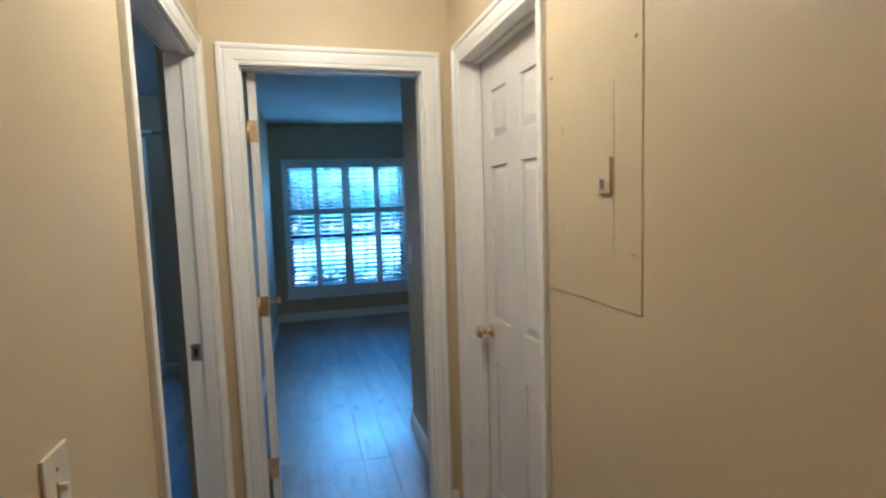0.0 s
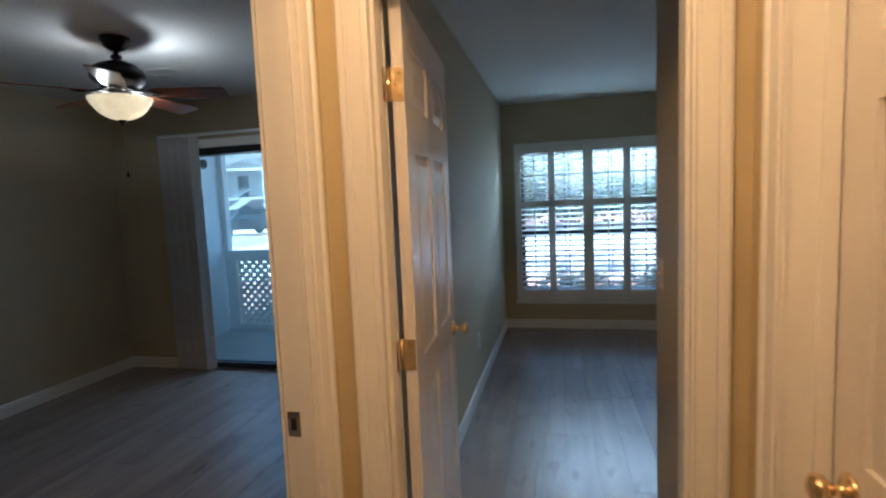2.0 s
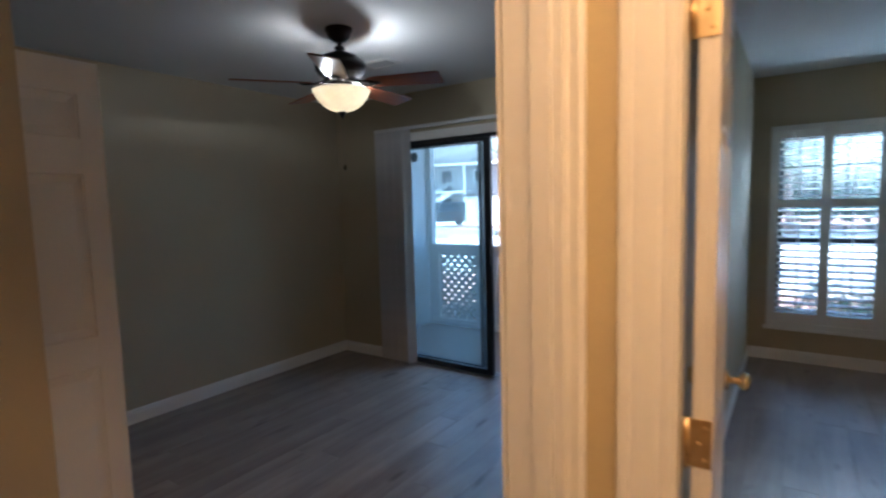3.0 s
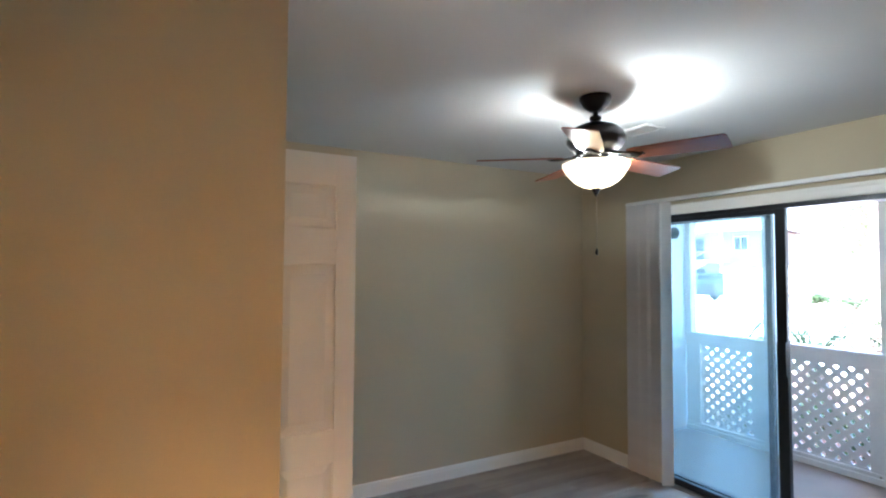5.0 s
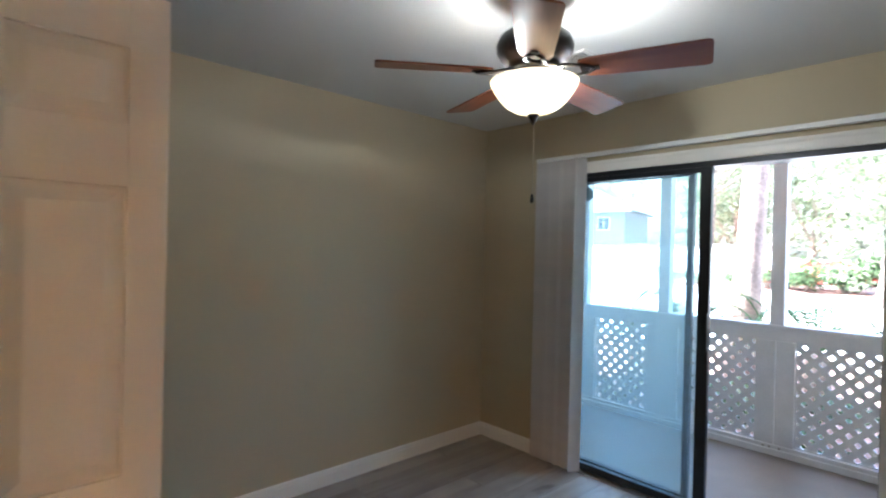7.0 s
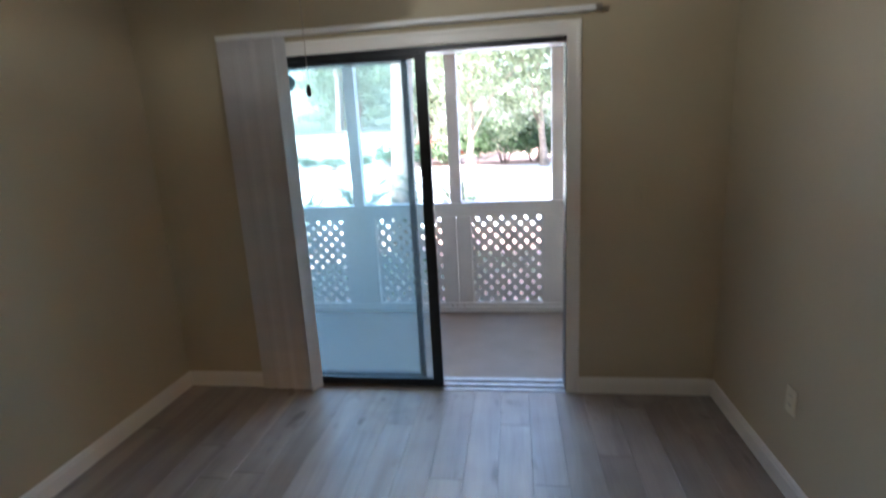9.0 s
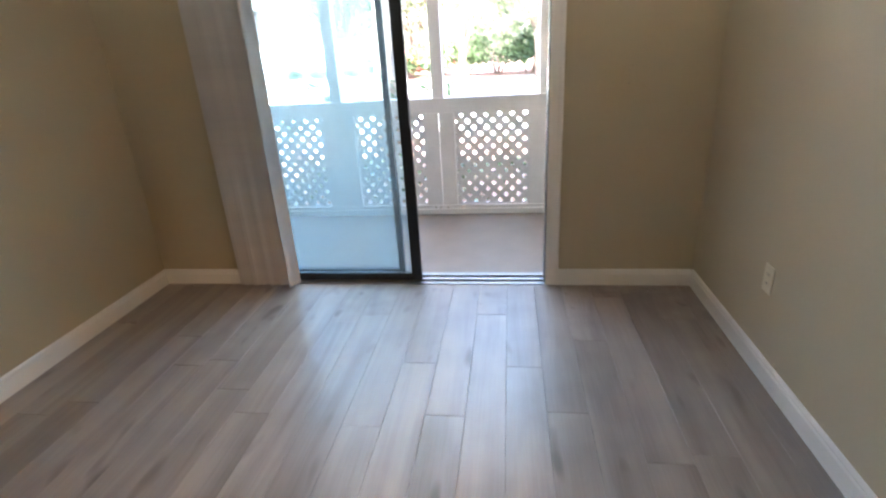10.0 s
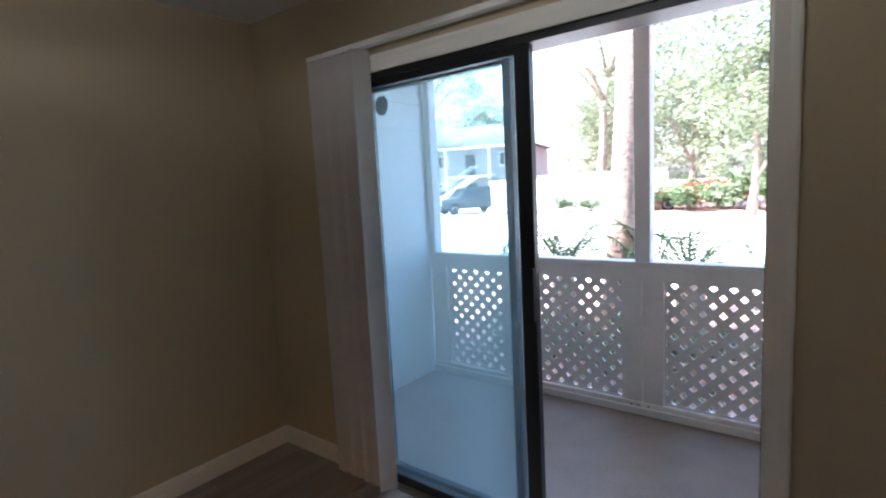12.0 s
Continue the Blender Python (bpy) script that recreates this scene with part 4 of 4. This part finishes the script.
GZ = -0.22
slab_of("ground", -150, 150, 6.75, 300, GZ - 0.2, GZ - 0.02, MULCH, "reddish mulch and soil ground outside", "ground")
slab_of("pavement", -19.3, 60, 29.0, 60.0, GZ - 0.05, GZ + 0.06, MULCH, "raised mulch planting bed behind the parking lot", "planting bed")
slab_of("road", -150, 150, 11.5, 42.0, GZ - 0.05, GZ, ASPHALT, "asphalt parking lot, colour lightened to bounce more light", "parking lot")
slab_of("trim_kerb", -150, 150, 11.35, 11.5, GZ - 0.05, GZ + 0.12, STUCCO, "pale concrete kerb along the parking lot", "kerb")


def leaf_cloud(bm, centre, size, count, leaf, rnd):
    """Many small bent leaves in an uneven clump."""
    for _ in range(count):
        while True:
            p = Vector((rnd.uniform(-1, 1), rnd.uniform(-1, 1), rnd.uniform(-1, 1)))
            if p.length < 1:
                break
        p = Vector((p.x * size[0], p.y * size[1], p.z * size[2])) + Vector(centre)
        d = Vector((rnd.uniform(-1, 1), rnd.uniform(-1, 1), rnd.uniform(-0.8, 0.5))).normalized()
        s = d.cross(Vector((rnd.uniform(-1, 1), rnd.uniform(-1, 1), 1))).normalized()
        k = leaf * rnd.uniform(0.6, 1.3)
        a, b, c, e = p - d * k, p + s * k * 0.45, p + d * k, p - s * k * 0.45
        bm.faces.new([bm.verts.new(q) for q in (a, b, c, e)])
    return bm


def tree(label, height, trunk_r, lean, crown_r, crown_h, clumps, leaf, seed, mat, low=4):
    rnd = random.Random(seed)
    ob = thing("tree", label, "tree", group="trees beyond the porch")
    bm = bmn()
    top = height - crown_h * 0.55
    pts = [(0, 0, -0.1)] + [(lean * (k / 6) + rnd.uniform(-0.05, 0.05), rnd.uniform(-0.05, 0.05), top * k / 6) for k in range(1, 7)]
    tube(bm, pts, [trunk_r * 1.35] + [trunk_r * (1 - 0.1 * k) for k in range(1, 7)], 14)
    heads = []
    for k in range(9):
        a = k * 2.4 + rnd.uniform(-0.4, 0.4)
        base = Vector(pts[low + k % (7 - low)])
        tip = base + Vector((math.cos(a) * crown_r * rnd.uniform(0.4, 0.85), math.sin(a) * crown_r * rnd.uniform(0.4, 0.85), crown_h * rnd.uniform(0.15, 0.7)))
        mid = (base + tip) / 2 + Vector((0, 0, crown_h * 0.08))
        tube(bm, [base, mid, tip], [trunk_r * 0.42, trunk_r * 0.25, trunk_r * 0.08], 7)
        heads.append(tip)
        heads.append(mid)
    part("trunk", bm, BARK, ob)
    bm = bmn()
    for k in range(clumps):
        h = heads[k % len(heads)] + Vector((rnd.gauss(0, crown_r * 0.28), rnd.gauss(0, crown_r * 0.28), rnd.gauss(0, crown_h * 0.2)))
        r = crown_r * rnd.uniform(0.12, 0.26)
        leaf_cloud(bm, h, (r, r, r * 0.6), 70, leaf, rnd)
    part("crown", bm, mat, ob)
    return ob


oak = tree("tall oak with a thick bare trunk and high crown", 11.0, 0.32, 0.45, 5.0, 6.0, 110, 0.09, 3, LEAF)
oak.matrix_basis = pose(-12.6, 33.5, GZ)
t1 = tree("leafy green tree beyond the parking lot", 7.5, 0.16, 0.3, 3.6, 5.5, 230, 0.10, 5, LEAF, low=2)
t1.matrix_basis = pose(-3.6, 24.0, GZ)
for x, y, s, r in ((-7.4, 33.0, 1.05, 70), (-0.2, 27.0, 1.15, 140), (-13.5, 42.0, 1.3, 200), (-21.0, 58.0, 1.5, 30), (10.5, 36.0, 1.2, 260), (-38.0, 62.0, 1.7, 90), (-9.5, 50.0, 1.5, 310)):
    c = copy_thing(t1, pose(x, y, GZ, 0, 0, r))
    c.scale = (s, s, s)

porch_oak = tree("tall oak with a bare pinkish trunk close to the porch", 11.5, 0.19, 0.25, 3.8, 5.5, 80, 0.09, 17, LEAF)
porch_oak.matrix_basis = pose(-3.37, 9.35, GZ)
# first two: unseen, added to shade the lot; last two shade the house
for x, y, s, r in ((-26.0, 23.0, 1.2, 40), (-19.2, 20.4, 1.1, 160), (-37.0, 39.5, 1.3, 250), (-30.0, 38.5, 1.25, 100)):
    c = copy_thing(oak, pose(x, y, GZ, 0, 0, r))
    c.scale = (s, s, s)


def shrub(label, w, h, count, leaf, seed, mat=LEAF2):
    rnd = random.Random(seed)
    ob = thing("shrub", label, "shrub", group="shrubs outside")
    bm = bmn()
    for k in range(7):
        a = rnd.uniform(0, 6.3)
        tube(bm, [(0.04 * math.cos(a), 0.04 * math.sin(a), -0.05), (w * 0.3 * math.cos(a), w * 0.3 * math.sin(a), h * 0.7)], [0.02, 0.006], 6)
    part("stem", bm, BARK, ob)
    bm = bmn()
    for k in range(16):
        c = (rnd.gauss(0, w * 0.26), rnd.gauss(0, w * 0.26), h * rnd.uniform(0.25, 0.8))
        leaf_cloud(bm, c, (w * 0.22, w * 0.22, h * 0.2), count // 16, leaf, rnd)
    part("foliage", bm, mat, ob)
    return ob


bush = shrub("dense green shrub along the parking lot", 1.5, 1.1, 1400, 0.07, 8)
bush.matrix_basis = pose(-13.3, 29.8, GZ)
for x, y, s in ((-11.8, 29.9, 0.9), (-10.0, 29.7, 1.0), (-8.4, 30.0, 1.6), (-7.0, 29.6, 1.15), (-5.4, 29.8, 1.7), (-3.8, 29.9, 2.6), (-2.2, 29.7, 2.3), (-0.6, 29.8, 2.6), (1.0, 29.9, 2.2), (2.8, 29.7, 2.5), (4.8, 29.8, 2.5), (7.0, 30.0, 2.6)):
    c = copy_thing(bush, pose(x, y, GZ, 0, 0, x * 53))
    c.scale = (s, s, s)
near = shrub("leafy shrub outside the far room window", 1.0, 0.85, 1500, 0.035, 12)
near.matrix_basis = pose(0.35, 7.9, GZ)
for x, y, s in ((1.35, 8.1, 0.9), (-0.6, 8.6, 0.7), (2.3, 8.0, 1.1)):
    c = copy_thing(near, pose(x, y, GZ, 0, 0, x * 90))
    c.scale = (s, s, s)


def cycad(label, seed):
    rnd = random.Random(seed)
    ob = thing("cycad", label, "plant", group="cycads by the porch")
    part("trunk", lathe(bmn(), [(0.10, -0.05), (0.13, 0.15), (0.11, 0.42), (0.05, 0.52)], (0, 0, 0), "Z", 14), BARK, ob)
    for k in range(15):
        a = k * 2.4
        rise = rnd.uniform(0.25, 0.62)
        reach = rnd.uniform(0.55, 0.85)
        bm = bmn()
        pts = []
        for i in range(13):
            u = i / 12
            r = reach * u
            z = 0.48 + rise * math.sin(u * 2.3) - 0.28 * u * u
            pts.append(Vector((math.cos(a) * r, math.sin(a) * r, z)))
        tube(bm, pts, 0.007, 5)
        side = Vector((-math.sin(a), math.cos(a), 0))
        for i in range(2, 13):
            for j in (0.0, 0.5):
                p = pts[i] if j == 0 else (pts[i] + pts[i - 1]) / 2
                out = (pts[i] - pts[i - 1]).normalized()
                for s in (-1, 1):
                    n = 0.15 * (1 - abs(i / 12 - 0.5) * 0.9)
                    tip = p + side * s * n + out * 0.07 - Vector((0, 0, 0.02))
                    bm.faces.new([bm.verts.new(q) for q in (p, p + out * 0.012, tip, p - out * 0.006)])
        part("frond", bm, FROND, ob)
    return ob


bm = bmn()
rnd = random.Random(21)
for k in range(90):
    leaf_cloud(bm, (rnd.uniform(-4.2, 2.2), rnd.uniform(6.75, 7.9), GZ + rnd.uniform(0.08, 0.42)), (0.22, 0.18, 0.14), 60, 0.045, rnd)
tagged(part("ground_cover", bm, LEAF2), "low dark green leafy ground cover along the house", "ground cover", kind="stuff")

cy = cycad("dark green cycad with arching feathery fronds", 4)
cy.matrix_basis = pose(-3.75, 8.5, GZ)
cy.scale = (1.3, 1.3, 1.3)
for x, y, r, s in ((-2.4, 8.6, 70, 1.25), (-4.9, 9.4, 150, 0.95)):
    c = copy_thing(cy, pose(x, y, GZ, 0, 0, r))
    c.scale = (s, s, s)

# boundary wall
bw = thing("boundary_wall", "long white stucco wall with a dark cap", "garden wall", (0, 0, 0))
part("wall", box(bmn(), -19.0, -8.2, 31.2, 31.5, GZ - 0.05, 1.85), STUCCO, bw)
part("cap", box(bmn(), -19.1, -8.1, 31.1, 31.6, 1.85, 1.98, 0.01), ROOFM, bw, "dark cap along the wall top")

# two-storey apartment house with an outside stair
hs = thing("apartment_building", "two-storey grey sided apartment building with an outside stair", "building", (-30.5, 44.0, GZ), 14)
part("wall", box(bmn(), -11, 6.5, 0, 10, -0.1, 5.6), HOUSEW, hs)
bm = bmn()
v = [bm.verts.new(p) for p in ((-11.8, -0.9, 5.5), (7.3, -0.9, 5.5), (7.3, 10.9, 5.5), (-11.8, 10.9, 5.5), (-7.0, 5, 8.1), (2.5, 5, 8.1))]
for q in ((0, 1, 5, 4), (1, 2, 5), (2, 3, 4, 5), (3, 0, 4), (3, 2, 1, 0)):
    bm.faces.new([v[i] for i in q])
bmesh.ops.recalc_face_normals(bm, faces=bm.faces)
part("roof", bm, ROOFM, hs, "dark shingled hip roof")
part("fascia", box(bmn(), -11.8, 7.3, -0.93, -0.90, 5.32, 5.55), STUCCO, hs)
for x in (-8.5, -5.2, -1.8, 4.6):
    for z in (0.9, 3.6):
        w = part("window", box(bmn(), x - 0.6, x + 0.6, -0.05, 0.02, z, z + 1.3), STUCCO, hs)
        part("pane", box(bmn(), x - 0.5, x - 0.03, -0.07, -0.05, z + 0.1, z + 1.2), PANE, w)
        part("pane", box(bmn(), x + 0.03, x + 0.5, -0.07, -0.05, z + 0.1, z + 1.2), PANE, w)
part("landing", box(bmn(), -1.0, 3.6, -1.6, 0, 2.62, 2.80), STUCCO, hs)
for x in (-0.9, 3.5):
    part("post", box(bmn(), x - 0.08, x + 0.08, -1.58, -1.42, -0.1, 5.5), STUCCO, hs)
for k in range(14):
    part("step", box(bmn(), 1.9 - 0.3 * k, 2.22 - 0.3 * k, -2.7, -1.62, 2.62 - 0.19 * (k + 1), 2.66 - 0.19 * (k + 1)), STUCCO, hs)
for y in (-2.72, -1.62):
    bm = bmn()
    v = [bm.verts.new((x, y + d, z)) for d in (0, 0.06) for x, z in ((2.25, 2.45), (2.25, 2.80), (-2.3, -0.08), (-2.3, 0.22))]
    for q in ((0, 1, 3, 2), (4, 6, 7, 5), (0, 4, 5, 1), (2, 3, 7, 6), (1, 5, 7, 3), (0, 2, 6, 4)):
        bm.faces.new([v[i] for i in q])
    bmesh.ops.recalc_face_normals(bm, faces=bm.faces)
    part("stringer", bm, STUCCO, hs)
    bm = bmn()
    tube(bm, [(-2.3, y + 0.03, 0.95), (2.25, y + 0.03, 3.6)], 0.04, 8)
    part("handrail", bm, STUCCO, hs)
part("door", box(bmn(), 0.6, 1.6, -0.04, 0.02, 2.8, 4.85), PANE, hs)
part("door", box(bmn(), 0.6, 1.6, -0.04, 0.02, 0.0, 2.05), PANE, hs)


def car(label, paint, suv, place, rz):
    ob = thing("car", label, "car", place, rz, group="parked cars")
    h, L, W = (1.72, 4.7, 0.94) if suv else (1.42, 4.4, 0.88)
    prof = [(-L / 2, 0.35), (-L / 2, 0.85), (-L / 2 + 0.1, 0.98), (-L / 2 + 1.15, 1.05), (-L / 2 + 1.85, h), (L / 2 - (0.35 if suv else 1.1), h), (L / 2 - 0.1, 1.08), (L / 2, 0.95), (L / 2, 0.35)]
    bm = bmn()
    cols = []
    for y, ins in ((-W, 0.0), (-W + 0.12, 0.0), (W - 0.12, 0.0), (W, 0.0)):
        cols.append([bm.verts.new((x, y * (0.80 if z > 1.2 else 1.0) * (0.97 if abs(y) == W else 1), z)) for x, z in prof])
    for a, b in zip(cols, cols[1:]):
        for k in range(len(prof)):
            bm.faces.new((a[k], a[(k + 1) % len(prof)], b[(k + 1) % len(prof)], b[k]))
    bm.faces.new(cols[0])
    bm.faces.new(cols[-1])
    bmesh.ops.recalc_face_normals(bm, faces=bm.faces)
    bmesh.ops.bevel(bm, geom=bm.edges[:], offset=0.03, segments=2, affect="EDGES")
    body = part("body", bm, paint, ob)
    bm = bmn()
    x0, z0, x1, z1 = -L / 2 + 1.22, 1.10, -L / 2 + 1.80, h - 0.06
    nrm = Vector((z0 - z1, 0, x1 - x0)).normalized() * 0.012
    v = [bm.verts.new(Vector(p) + nrm) for p in ((x0, -W * 0.82, z0), (x0, W * 0.82, z0), (x1, W * 0.72, z1), (x1, -W * 0.72, z1))]
    bm.faces.new(v)
    bmesh.ops.solidify(bm, geom=bm.faces[:], thickness=0.01)
    part("windscreen", bm, PANE, ob)
    for s in (-1, 1):
        for a, b in ((-L / 2 + 1.75, -0.05), (0.05, L / 2 - 1.0)):
            part("side_window", box(bmn(), a, b, s * W * 0.86, s * W * 0.90, 1.10, h - 0.16, 0.01), PANE, ob)
        part("headlight", box(bmn(), -L / 2 - 0.02, -L / 2 + 0.1, s * W * 0.62, s * W * 0.92, 0.70, 0.86, 0.02), LAMPG, ob)
        for x in (-L / 2 + 0.85, L / 2 - 0.85):
            wheel = part("wheel", lathe(bmn(), [(0.20, s * (W - 0.22)), (0.33, s * (W - 0.21)), (0.345, s * (W - 0.1)), (0.33, s * (W + 0.01)), (0.22, s * (W + 0.015))], (x, 0, 0.34), "Y", 24), RUBBER, ob)
            part("rim", lathe(bmn(), [(0.21, s * (W + 0.0)), (0.20, s * (W + 0.02)), (0.05, s * (W + 0.005))], (x, 0, 0.34), "Y", 16), SILVER, wheel)
    part("grille", box(bmn(), -L / 2 - 0.015, -L / 2 + 0.02, -W * 0.55, W * 0.55, 0.55, 0.80, 0.01), BRONZE, ob)
    part("bumper", box(bmn(), -L / 2 - 0.05, -L / 2 + 0.05, -W * 0.95, W * 0.95, 0.36, 0.55, 0.03), BRONZE, ob)
    return ob


car("dark grey utility vehicle parked facing the porch", NAVY, True, (-20.6, 31.0, GZ), 60)
car("red car half hidden by the shrubs", RED, False, (-6.9, 31.4, GZ), 20)


# ---- floor planks ----
def plank_mesh(w):
    bm = bmn()
    e = 0.0013
    lo = [bm.verts.new(p) for p in ((0, 0, -0.010), (w, 0, -0.010), (w, 1, -0.010), (0, 1, -0.010))]
    mid = [bm.verts.new(p) for p in ((0, 0, -e), (w, 0, -e), (w, 1, -e), (0, 1, -e))]
    top = [bm.verts.new(p) for p in ((e, e, 0), (w - e, e, 0), (w - e, 1 - e, 0), (e, 1 - e, 0))]
    bm.faces.new(top)
    for a, b in ((lo, mid), (mid, top)):
        for k in range(4):
            bm.faces.new((a[k], a[(k + 1) % 4], b[(k + 1) % 4], b[k]))
    bmesh.ops.recalc_face_normals(bm, faces=bm.faces)
    return mesh_of("plank", bm, PLANK)


PW = 0.160
PLANK_MESH = plank_mesh(PW - 0.0006)


def lay(parent, x0, x1, y0, y1, seed, length=1.22):
    rnd = random.Random(seed)
    x = x0
    while x < x1 - 0.01:
        w = min(PW, x1 - x)
        y = y0 - rnd.uniform(0.0, length - 0.15)
        while y < y1 - 0.005:
            a, b = max(y, y0), min(y + length, y1)
            if b - a > 0.01:
                ob = new("plank", PLANK_MESH)
                ob.parent = parent
                ob.location, ob.scale = (x, a, 0), (w / PW, b - a - 0.0006, 1)
            y += length
        x += PW


lay(floor_a, A_L - 0.01, A_R + 0.07, A_B, A_F - 0.002, 1)
lay(floor_hall, A_R + 0.072, HR + 0.05, -2.2, HE + 0.058, 2)
lay(floor_b, B_L - 0.01, B_R, HE + 0.06, B_F, 3)
